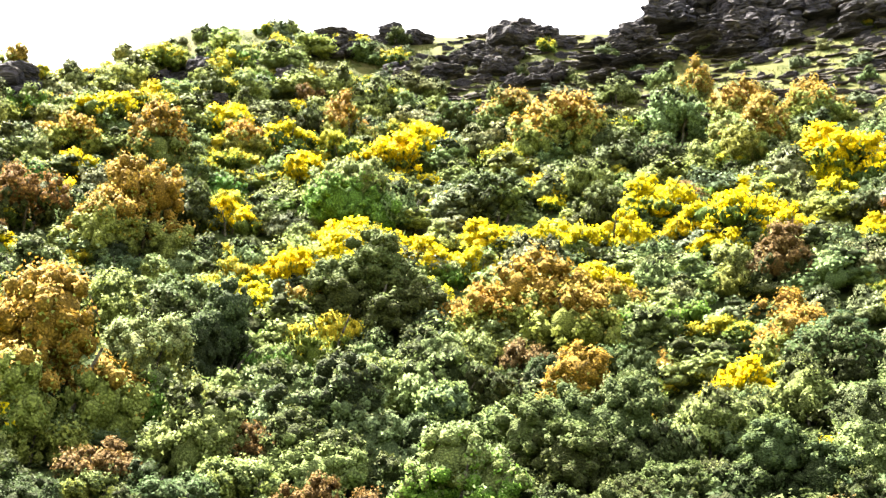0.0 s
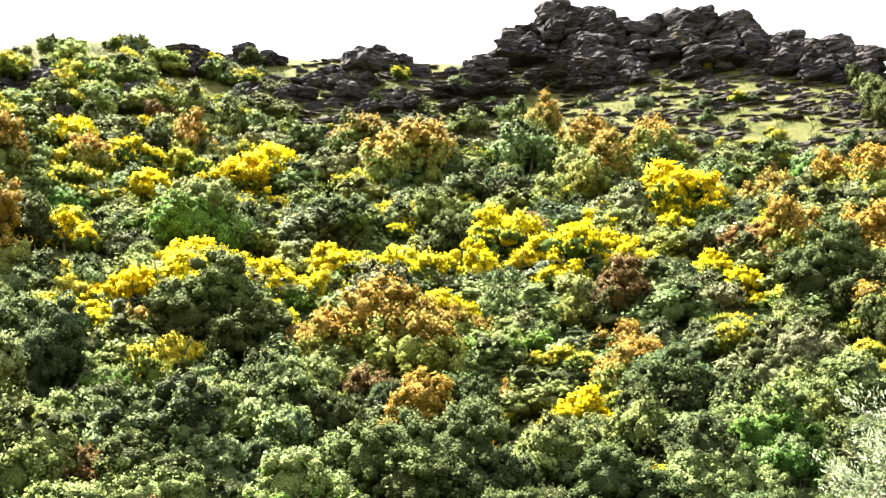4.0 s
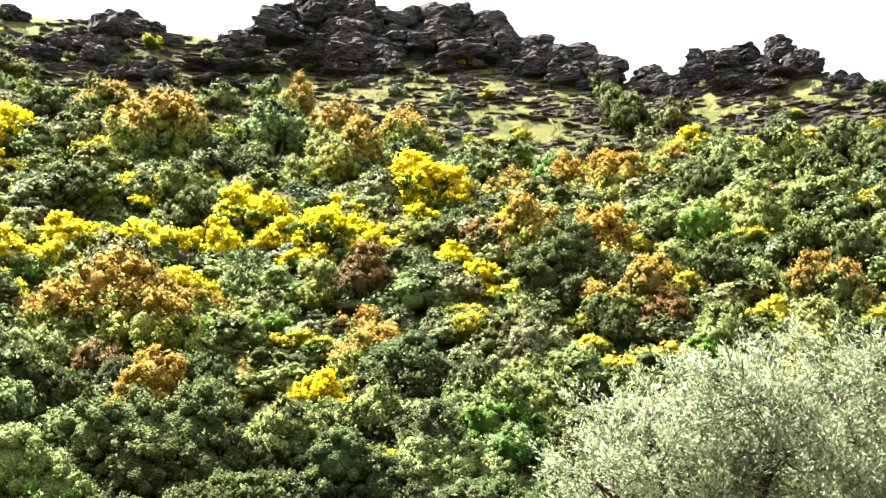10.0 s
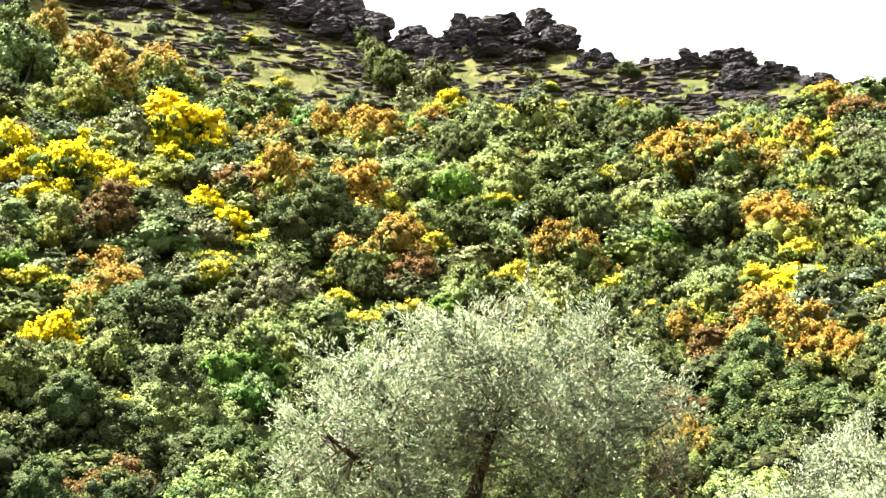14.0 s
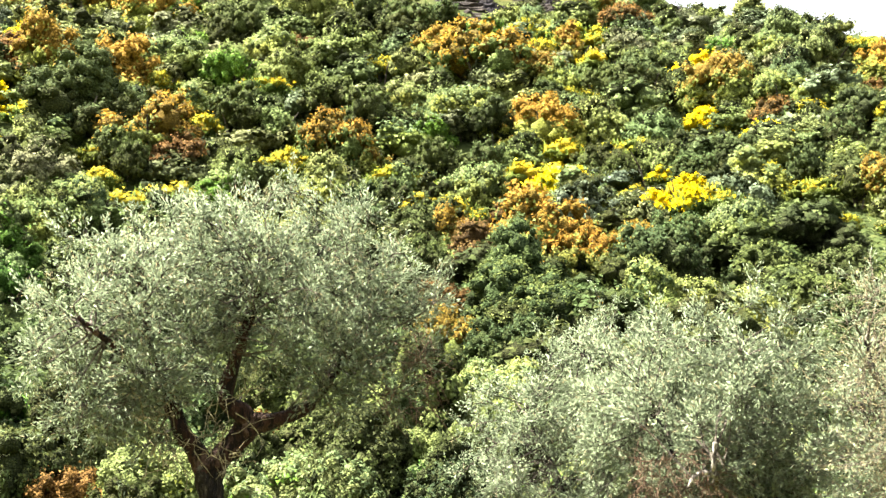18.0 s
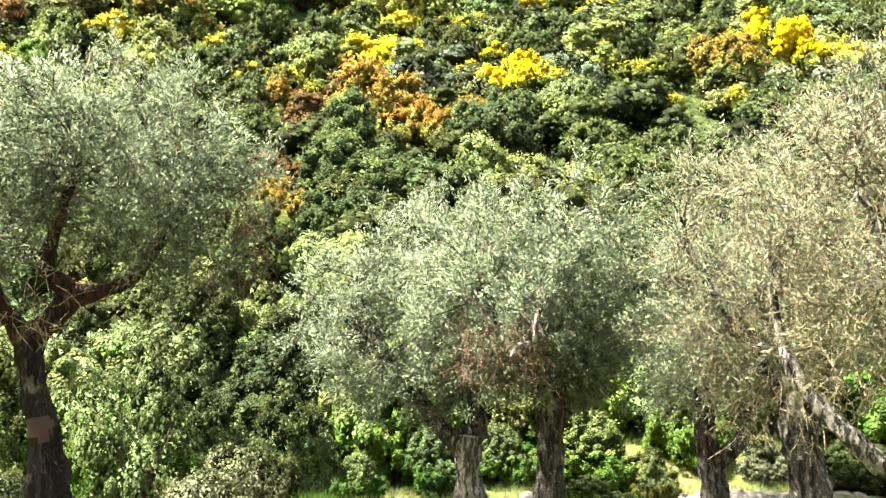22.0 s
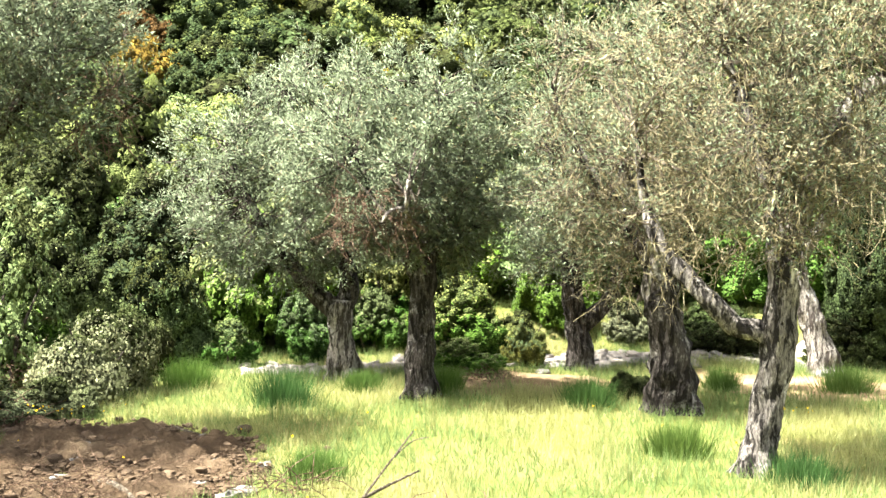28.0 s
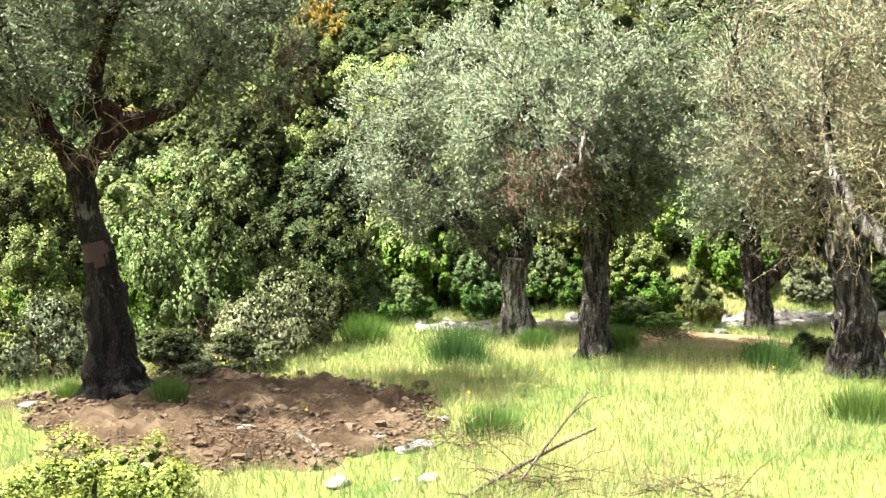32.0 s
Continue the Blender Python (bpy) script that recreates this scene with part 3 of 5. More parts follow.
SHRUBS["grey"] += (
    (-43.5, 19.6, 1.8), (-30.0, 16.1, 3.1), (-51.0, 18.9, 2.3), (-15.1, 15.4, 2.8), (-17.0, 13.5, 3.1), (-17.6, 18.4, 1.8),
    (-43.1, 17.5, 1.6), (-32.7, 21.7, 2.3), (-6.7, 19.2, 2.0), (-2.6, 23.0, 2.2), (-3.7, 21.7, 2.0), (-17.8, 20.0, 3.0),
    (-14.1, 15.5, 2.8), (-14.3, 13.4, 2.3), (-12.1, 12.0, 3.2), (-4.5, 11.6, 2.1), (1.3, 11.9, 2.3), (-9.0, 18.4, 2.1),
    (11.4, 17.5, 2.3), (16.1, 11.5, 3.8), (18.6, 10.4, 3.0), (22.8, 12.2, 3.2), (25.4, 10.2, 1.6),
)
SHRUBS["green"] += (
    (-39.7, 24.1, 2.0), (-27.1, 19.7, 2.3), (-36.1, 18.7, 3.0), (-51.4, 17.3, 2.3), (-53.7, 15.0, 3.5), (-53.2, 12.8, 3.8),
    (-45.9, 7.5, 3.8), (-39.2, 8.8, 5.7), (-42.7, 9.7, 3.5), (-40.2, 7.2, 5.1), (-21.9, 8.3, 3.8), (-17.3, 9.4, 2.8),
    (-21.0, 5.4, 2.7), (-17.2, 19.9, 2.0), (-22.5, 22.4, 3.0), (-25.5, 23.8, 1.8), (-23.0, 24.3, 1.6), (2.5, 20.7, 3.0),
    (4.0, 19.0, 3.0), (1.5, 17.7, 2.3), (-16.9, 18.2, 2.0), (-0.5, 20.7, 2.6), (-13.0, 9.7, 3.1), (-14.0, 7.6, 4.6),
)
SHRUBS["green"] += (
    (-21.5, 8.3, 3.8), (-21.9, 5.7, 2.6), (19.2, 14.9, 2.6), (16.6, 15.4, 3.0), (19.0, 13.4, 2.6), (12.8, 13.8, 2.6),
    (12.5, 5.4, 4.1), (28.5, 11.8, 2.4),
)
SHRUBS["bright"] += (
    (-39.0, 19.2, 4.1), (-24.3, 13.5, 2.8), (-22.4, 13.5, 2.0), (-33.8, 15.3, 1.8), (-47.3, 9.0, 3.4), (-33.8, 5.5, 5.9),
    (-1.0, 17.8, 2.6), (-10.6, 7.5, 2.6), (-11.6, 9.4, 3.8), (-19.8, 5.2, 2.3), (-30.8, 5.3, 3.2), (-11.8, 2.2, 5.9),
    (6.8, -1.6, 3.8), (8.9, -1.1, 3.8),
)
SHRUBS["golden"] += (
    (-48.4, 10.3, 4.9), (-48.3, 15.0, 2.3), (-50.0, 13.0, 3.2), (-43.5, 5.1, 3.5), (-52.9, 7.7, 3.8), (-50.0, 4.9, 2.6),
    (-33.3, 8.6, 3.8), (-19.6, 8.7, 2.6), (-20.7, 15.2, 2.8), (-19.6, 21.2, 3.0), (-29.3, 21.9, 2.7), (-4.0, 18.0, 2.6),
    (-10.0, 9.9, 2.6), (-7.3, 10.9, 2.8), (10.2, 16.0, 3.2), (10.6, 12.2, 3.0), (18.6, 6.8, 3.1), (11.6, 3.1, 4.6),
    (22.8, 10.0, 3.2), (20.6, 6.9, 2.6), (23.4, 5.5, 3.2), (11.2, 2.4, 4.9), (2.9, -1.6, 3.5),
)

LOOK = {
    "broom": ("broom", "broom shrub covered in bright yellow blossom on the slope", M_BROOM, M_BLOSSOM, 0.62),
    "halfbroom": ("broom", "green broom shrub with scattered yellow blossom", M_BROOM, M_PALEBLOSSOM, 0.34),
    "rust": ("tree_heath", "shrubby oak with rust-orange young leaves above green", M_GOLDEN, M_RUST, 0.44),
    "russet": ("tree_heath", "dull red-brown shrub among green scrub", M_OAK, M_RUSSET, 0.65),
    "oak": ("holm_oak", "dark green holm oak bush with dense crown", M_OAK, M_LAUREL, 0.4),
    "grey": ("cistus", "grey-green low shrub with twiggy crown", M_GREY, M_OAK, 0.15),
    "green": ("mastic", "mid-green rounded evergreen shrub", M_GREEN, M_OAK, 0.2),
    "laurel": ("laurel", "deep green leafy evergreen bush with a full crown", M_LAUREL, M_OAK, 0.3),
    "bright": ("arbutus", "fresh bright green leafy shrub", M_BRIGHT, M_GREEN, 0.3),
    "sapling": ("oak_sapling", "small sapling with sparse light yellow-green leaves", M_SAPLING, M_GOLDEN, 0.3),
    "golden": ("phillyrea", "yellow-green shrub with pale young leaves", M_GOLDEN, M_GREEN, 0.35),
}


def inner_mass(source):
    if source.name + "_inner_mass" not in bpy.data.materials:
        shaded_leaf_mass(source.name, *INNER[source.name])
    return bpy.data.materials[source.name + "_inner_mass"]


def crown_meshes(kind, seed, level, rng):
    """The leaves with the closed inside of a crown, and its blossom or young leaves."""
    name, label, base, top, share = LOOK[kind]
    count, clumps = LEVELS[level]
    pts, nor, tip, core, heights = lobed(rng, count, clumps, TALL.get(kind, 1.0), 0.5 if level == "airy" else 1.0)
    high = pts[:, 2] / pts[:, 2].max()
    if "broom" in kind:
        side = 0.45 * high + 0.4 * tip + rng.normal(0, 0.2, len(pts))
    else:
        side = high + 0.25 * tip + rng.normal(0, 0.16, len(pts)) + 0.2 * np.sin(pts[:, 0] * 9 + seed) * np.cos(pts[:, 1] * 8)
    up = side > np.quantile(side, 1 - share)
    size = math.sqrt(2.5 / count)
    corners = 4 if level in ("close", "airy") else 3
    if "broom" in kind:
        shoots = nor[~up] * 0.5 + np.array((0, 0, 0.9))
        v, f = blades(pts[~up], shoots, size * 1.7, size * 0.45, rng)
        v2, f2 = cards(pts[up], nor[up], size * 1.0, size * 0.7, rng, 0.7, corners)
    else:
        v, f = cards(pts[~up], nor[~up], size * 1.2, size * 0.68, rng, 0.5, corners)
        v2, f2 = cards(pts[up] * 1.02, nor[up], size * 1.15, size * 0.66, rng, 0.5, corners)
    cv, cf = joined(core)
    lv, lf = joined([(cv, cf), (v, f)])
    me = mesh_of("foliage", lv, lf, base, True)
    # the inside wears the leaf colours with shade painted in
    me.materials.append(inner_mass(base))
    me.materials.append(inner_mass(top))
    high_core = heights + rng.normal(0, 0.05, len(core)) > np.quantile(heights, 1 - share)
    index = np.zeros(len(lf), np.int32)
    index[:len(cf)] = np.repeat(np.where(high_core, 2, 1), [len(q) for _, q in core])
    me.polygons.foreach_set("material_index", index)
    soft_normals(me, len(cv), nor[~up], 0.33, rng)
    outer = mesh_of("outer", v2, f2, top, True)
    soft_normals(outer, 0, nor[up], 0.33, rng)
    return me, outer


def shrub(kind, seed, level, rng):
    """A shrub one metre across: stems, foliage, and blossom or young leaves on the outside."""
    thing = new(LOOK[kind][0] + "_shrub")
    tagged(thing, LOOK[kind][1], "shrub")
    me, outer = crown_meshes(kind, seed, level, rng)
    part("foliage", me, thing)
    part("blossom" if "broom" in kind else "young_leaves", outer, thing)
    stems = []
    for i in range(4):
        a = 2 * math.pi * i / 4 + seed
        tip = Vector((math.cos(a) * 0.27, math.sin(a) * 0.27, 0.42 + 0.1 * math.sin(seed + i)))
        stems.append(tube([(0.02 * math.cos(a), 0.02 * math.sin(a), -0.12), tip * 0.5 + Vector((0, 0, 0.03)), tip], (0.02, 0.014, 0.006), 5))
    v, f = joined(stems)
    part("trunk", mesh_of("trunk", v, f, M_STEM), thing)
    return thing


TALL = {"grey": 0.95, "broom": 0.95, "halfbroom": 0.9, "rust": 1.25, "russet": 1.15, "oak": 1.2, "green": 1.15, "laurel": 1.2, "golden": 1.15, "bright": 1.1, "sapling": 1.25}
LEVELS = {"low": (900, 44), "far": (1600, 84), "mid": (2700, 150), "near": (6000, 270), "close": (7000, 320), "airy": (4400, 90)}
MODELS = {}
PLACED = []


def plant(kind, az, el, width):
    grow = {"broom": 1.85, "halfbroom": 1.4, "rust": 1.55}.get(kind, 1.34)
    x, y, z, d = on_ray(az, el, math.tan(radians(width)) * 0.42 * grow)
    size = d * math.tan(radians(width)) * grow
    level = "far" if width < 2.2 else "mid" if width < 4.0 else "near"
    rng = random.Random(len(PLACED) * 17 + 5)
    key = (kind, level, rng.randrange(3 if level != "near" else 2))
    s = (size * rng.uniform(0.92, 1.1), size * rng.uniform(0.92, 1.1), size * rng.uniform(0.85, 1.05))
    m = Matrix.LocRotScale((x, y, z - 0.04 * size), Euler((0, 0, rng.uniform(0, 6.28))), None)
    if key not in MODELS:
        ob = shrub(kind, key[2] + len(kind), level, np.random.default_rng(len(MODELS) * 31 + 7))
        ob.matrix_basis = m
        MODELS[key] = ob
    else:
        ob = copy_thing(MODELS[key], m)
    ob.scale = s
    PLACED.append((az, el, width))


for kind, spots in SHRUBS.items():
    for az, el, width in spots:
        plant(kind, az, el, width)


def top_of_scrub(az):
    """Where the scrub ends below the bare slope and crags."""
    return float(np.interp(az, (-60, -50, -47, -44, -40, -37, -35, -32, -24, -14, -6, 2, 8, 12, 16, 22, 26, 30, 45), (23, 24.4, 25.8, 26.5, 25.8, 24.8, 22.9, 22.6, 22.5, 21.8, 21.0, 20.0, 19.2, 20.3, 20.8, 20.0, 19.1, 17.8, 12.0)))


def fill_scrub():
    rng = random.Random(11)
    kinds = ("oak",) + ("green",) * 8 + ("grey",) * 6 + ("golden",) * 5 + ("bright",) * 4 + ("russet",) + ("rust",) + ("halfbroom",) * 3 + ("broom",)
    deep = ("oak",) * 8 + ("laurel",) * 3 + ("russet",)
    tries = 0
    CHOSEN = list(PLACED)
    while tries < 16000 and len(PLACED) < 900:
        tries += 1
        az, el = rng.uniform(-57, 47), rng.uniform(-2.5, 25)
        if el > top_of_scrub(az) - 0.3:
            continue
        near = max(0.0, min(1.0, (22 - el) / 20))
        width = (1.7 + 2.6 * near) * rng.uniform(0.75, 1.25)
        if any(abs(az - a) < 0.32 * (width + w) and 0 < e - el < 0.55 * width + 0.25 * w for a, e, w in CHOSEN):
            continue
        if all(((az - a) / (0.28 * (width + w))) ** 2 + ((el - e) / (0.155 * (width + w))) ** 2 > 1 for a, e, w in PLACED):
            plant(rng.choice(kinds if el > np.interp(az, (-40, -30, -15, -2, 10), (7, 11, 11, 9, 14)) else deep), az, el, width)


fill_scrub()


def high_scrub():
    """Low bushes between the rocks of the open slope."""
    rng = random.Random(57)
    for i in range(150):
        az = rng.uniform(-51, 9)
        low = top_of_scrub(az)
        high = float(np.interp(az, [a for a, _ in RIDGE], [e for _, e in RIDGE]))
        el = low + (high - low) * rng.random() ** 1.5
        plant(rng.choice(("grey", "grey", "grey", "green", "oak", "halfbroom")), az, el, rng.uniform(0.45, 1.1))


high_scrub()


def low_cover():
    """Waist-high growth that closes the ground between the larger shrubs."""
    rng = random.Random(23)
    kinds = ("green", "grey", "golden", "green", "halfbroom", "grey")
    models = {}
    d = 24.0
    while d < 96:
        step = 2.3 + d / 60
        az = -57 + rng.uniform(0, 3)
        while az < 47:
            a, q = az + math.degrees(rng.uniform(-0.8, 0.8) / d), d + rng.uniform(-0.9, 0.9)
            x, y = q * math.sin(radians(a)), q * math.cos(radians(a))
            z = land(x, y)
            az += math.degrees(step / d)
            if math.degrees(math.atan2(z - EYE_Z, q)) > top_of_scrub(a) - 0.2 or (a < -8 and d < 48 and rng.random() < 0.6):
                continue
            kind = rng.choice(kinds if d > 44 else ("oak", "oak", "laurel"))
            key = (kind, rng.randrange(2))
            if key not in models:
                g = np.random.default_rng(len(models) * 31 + 9)
                me, outer = crown_meshes(kind, 3, "low", g)
                models[key] = me, outer, merged(me.copy(), outer)
            w = rng.uniform(0.85, 1.35) * step
            me, outer, both = models[key]
            ob = new(LOOK[kind][0] + "_shrub", both if d > 62 else None)
            if d <= 62:
                part("foliage", me, ob)
                part("blossom" if "broom" in kind else "young_leaves", outer, ob)
            ob.matrix_basis = Matrix.LocRotScale((x, y, z - 0.08), Euler((0, 0, rng.uniform(0, 6.28))), (w, w, w * rng.uniform(0.5, 0.72)))
            tagged(ob, "low " + LOOK[kind][1], "shrub", "low growth of the slope")
        d += step * 0.9


def merged(me, outer):
    """Both meshes of a crown in one."""
    bm = bmesh.new()
    bm.from_mesh(me)
    first = len(bm.faces)
    bm.from_mesh(outer)
    bm.faces.ensure_lookup_table()
    for q in bm.faces[first:]:
        q.material_index = 3
    bm.to_mesh(me)
    bm.free()
    me.materials.append(outer.materials[0])
    return me


low_cover()


def undergrowth():
    """Leaves of low herbs and seedlings over the ground of the slope, and tufts on the open grass above."""
    rng = np.random.default_rng(77)
    for name, count, mat, long, wide, label in (("undergrowth", 60000, M_OAK, 0.24, 0.13, "low green undergrowth between the shrubs of the slope"),
                                                ("slope_grass", 60000, M_SLOPE, 0.30, 0.08, "pale grass tufts on the open slope below the crags")):
        pts = []
        az = rng.uniform(-57, 47, count * 3)
        d = np.sqrt(rng.uniform(23.0 ** 2, 100.0 ** 2, count * 3))
        for a, q in zip(az, d):
            x, y = q * math.sin(radians(a)), q * math.cos(radians(a))
            z = land(x, y)
            bare = math.degrees(math.atan2(z - EYE_Z, q)) > top_of_scrub(a) - 0.3
            clump = noise.noise(Vector((x * 0.8, y * 0.8, 5)))
            if bare != (mat is M_SLOPE) or (bare and clump < 0.05):
                continue
            pts.append((x, y, z + rng.uniform(0.0, 0.45 if not bare else 0.03)))
            if len(pts) >= count:
                break
        pts = np.array(pts)
        if mat is M_SLOPE:
            v, f = blades(pts, rng.normal(0, 0.5, (len(pts), 3)) + np.array((0, 0, 1.0)), long, wide, rng)
        else:
            v, f = cards(pts, np.tile((0, -0.4, 1.0), (len(pts), 1)), long, wide, rng, 0.5)
        tagged(new(name, mesh_of(name, v, f, mat)), label, "undergrowth" if mat is M_OAK else "grass", kind="stuff")


M_SLOPE = foliage("slope_grass_blade", (0.025, 0.04, 0.010), (0.06, 0.072, 0.02), (0.13, 0.118, 0.045), 0.25)
undergrowth()

# ---- crags and slabs ----


def crag_mesh(seed, blocks, fine=4, low=0.0):
    """A crag of broken schist blocks with stepped beds, one metre across and high, standing on z = 0."""
    rng = random.Random(seed)
    dip = Vector((rng.uniform(0.12, 0.3) * rng.choice((-1, 1)), rng.uniform(-0.2, 0.1), 1)).normalized()
    bits = []
    for i in range(blocks):
        t = i / blocks
        r = rng.uniform(0.12, 0.23) * (1 - 0.4 * t)
        reach = 0.46 * (1 - 0.85 * t)
        c = Vector((rng.uniform(-1, 1) * reach, rng.uniform(-0.8, 0.8) * reach, (0.04 + 0.68 * t) * (1 - low)))
        v, f = ball(fine if i < blocks * 0.6 else fine - 1)
        v = v / (np.abs(v) ** 5).sum(1, keepdims=True) ** 0.2
        turn = Euler((rng.uniform(-0.2, 0.2), rng.uniform(-0.25, 0.25), rng.uniform(0, 3))).to_matrix()
        shape = Vector((r * rng.uniform(0.8, 1.4), r * rng.uniform(0.7, 1.1), r * rng.uniform(0.6, 1.15)))
        off = Vector((seed * 3.1, i * 1.7, 5))
        out = []
        for p in v:
            q = turn @ Vector((p[0] * shape.x, p[1] * shape.y, p[2] * shape.z))
            w = q + c
            bed = w.dot(dip) * 22 + 1.6 * noise.noise(w * 3 + off)
            joint = math.floor(w.x * 10 + 1.2 * noise.noise(w * 2.5 - off))
            step = noise.noise(Vector((math.floor(bed) * 5.3, seed * 1.9, joint * 3.7)))
            edge = bed - math.floor(bed)
            g = 1 + 0.32 * step - 0.13 * (edge < 0.25) + 0.28 * noise.noise(w * 4.5 + off) + 0.2 * noise.noise(w * 12 + off)
            out.append((c.x + q.x * g, c.y + q.y * g, c.z + q.z * (0.75 + 0.25 * g) + 0.03 * noise.noise(w * 11 - off)))
        bits.append((np.array(out), f))
    top = max(v[:, 2].max() for v, _ in bits)
    for v, _ in bits:
        v[:, 2] = np.maximum(v[:, 2], -0.05) / top
    if low:
        return mesh_of("schist_slab", *joined(bits), M_SCHIST)
    return [mesh_of("rock_block", v, f, M_SCHIST) for v, f in bits]


CRAGS = [crag_mesh(i, 15 + i % 3) for i in range(8)]
crag_count = 0


def crag(az, top, az_low, low, width):
    """A crag whose foot and top are seen at these elevations; all in degrees."""
    global crag_count
    x, y, z, d = on_ray(az_low, low)
    x += 0.3 * math.sin(crag_count)
    h = max(0.5, EYE_Z + d * math.tan(radians(top)) - z + (0.1 if az > 5 else 0.25))
    w = max(d * math.tan(radians(width)) * 1.3, h * 1.7)
    ob = new("crag")
    for block in CRAGS[crag_count % 8]:
        part("rock_block", block, ob)
    turn = -radians(az) + (0, 3.14, 0.5, 2.6, -0.5)[crag_count % 5]
    ob.matrix_basis = Matrix.Translation((x, y, z - 0.5)) @ Matrix.Rotation(turn, 4, "Z") @ Matrix.Diagonal((w, w * 0.7, h, 1))
    tagged(ob, "dark layered schist crag on the ridge", "rock", "crags on the ridge")
    crag_count += 1


crag(-39.6, 26.74, -39.5, 25.79, 3.24)
crag(-37.3, 27.07, -37.2, 26.10, 1.35)
crag(-36.1, 26.80, -36.0, 26.04, 1.62)
crag(-31.4, 27.12, -31.3, 24.99, 2.97)
crag(-30.1, 27.35, -30.0, 26.11, 2.16)
crag(-28.9, 26.95, -28.8, 25.90, 1.08)
crag(-32.9, 26.31, -32.8, 25.14, 2.43)
crag(-31.4, 25.76, -31.4, 24.72, 1.62)
crag(-29.4, 25.22, -29.3, 24.17, 2.16)
crag(-30.8, 24.75, -30.8, 24.10, 1.35)
crag(-24.7, 26.95, -24.7, 25.51, 2.43)
crag(-26.2, 26.32, -26.2, 25.74, 1.62)
crag(-22.3, 28.28, -22.3, 26.32, 2.43)
crag(-20.8, 29.12, -20.9, 27.10, 2.43)
crag(-19.6, 29.03, -19.7, 27.60, 2.16)
crag(-17.8, 28.34, -17.9, 26.25, 2.70)
crag(-16.1, 28.27, -16.1, 26.97, 1.35)
crag(-18.5, 27.58, -18.5, 25.48, 2.70)
crag(-17.0, 26.49, -17.1, 25.17, 1.89)
crag(-14.3, 28.48, -14.3, 27.14, 1.89)
crag(-13.4, 28.25, -13.5, 27.22, 1.62)
crag(-11.7, 27.95, -11.7, 26.84, 2.43)
crag(-10.4, 27.12, -10.5, 26.35, 1.35)
crag(-14.6, 27.16, -14.7, 25.99, 2.97)
crag(-13.2, 27.33, -13.2, 26.30, 1.62)
crag(-8.9, 26.85, -8.9, 25.70, 1.62)
crag(-6.6, 26.29, -6.8, 24.46, 2.43)
crag(-7.8, 25.98, -7.9, 24.57, 1.89)
crag(-5.6, 25.74, -5.7, 24.60, 1.62)
crag(-3.5, 25.09, -3.6, 24.34, 1.62)
crag(-2.6, 24.34, -2.7, 23.47, 1.35)
crag(-0.6, 25.64, -0.7, 24.71, 1.35)
crag(-1.1, 25.01, -1.2, 23.90, 2.16)
crag(-14.4, 25.71, -14.4, 25.19, 2.97)
crag(-21.8, 26.05, -21.8, 25.26, 3.24)
crag(-20.0, 25.64, -20.0, 24.98, 2.70)
crag(-23.5, 25.52, -23.5, 24.86, 3.24)
crag(-25.9, 25.35, -25.9, 24.82, 3.24)
crag(-26.4, 24.68, -26.4, 24.15, 2.70)
crag(-24.7, 24.58, -24.7, 24.05, 2.43)
crag(-20.3, 26.96, -20.3, 25.91, 2.97)
crag(-55.8, 23.69, -55.5, 21.47, 2.97)
crag(-54.7, 23.35, -54.6, 22.11, 1.62)
crag(-47.0, 24.92, -46.8, 23.51, 1.89)
crag(-46.5, 23.80, -46.3, 22.38, 1.89)
crag(-50.7, 23.87, -50.7, 22.98, 2.16)
crag(-48.8, 24.09, -48.8, 23.32, 1.62)
crag(-42.1, 24.91, -42.0, 23.87, 1.62)
crag(-39.8, 26.34, -39.8, 25.30, 2.43)
crag(-36.9, 25.27, -36.8, 24.09, 1.62)
crag(-34.5, 25.31, -34.5, 24.39, 2.16)
crag(-44.4, 25.01, -44.4, 24.23, 1.89)
crag(1.2, 25.67, 1.1, 24.77, 3.24)
crag(2.9, 25.79, 2.8, 24.90, 1.89)
crag(4.2, 25.16, 4.1, 23.88, 1.89)
crag(-0.0, 25.50, -0.1, 24.46, 2.16)
crag(3.3, 24.47, 3.3, 23.82, 2.70)
crag(0.5, 24.55, 0.5, 23.64, 2.70)
crag(1.9, 23.93, 1.9, 23.29, 2.43)
crag(-2.4, 24.38, -2.4, 23.54, 1.62)
crag(5.8, 24.02, 5.8, 23.67, 1.08)
crag(6.6, 23.76, 6.6, 23.38, 1.08)
crag(10.7, 23.70, 10.6, 22.91, 1.89)
crag(12.2, 23.49, 12.1, 22.45, 2.43)
crag(9.6, 23.24, 9.5, 22.79, 1.89)
crag(12.7, 22.87, 12.5, 21.51, 1.89)
crag(-3.2, 25.10, -3.2, 24.37, 1.62)
crag(14.6, 22.70, 14.6, 21.80, 1.89)
crag(16.8, 22.00, 16.7, 21.37, 1.62)
crag(20.6, 20.47, 20.6, 19.84, 1.62)

SLABS = [crag_mesh(20 + i, 4, 3, 0.75) for i in range(8)]


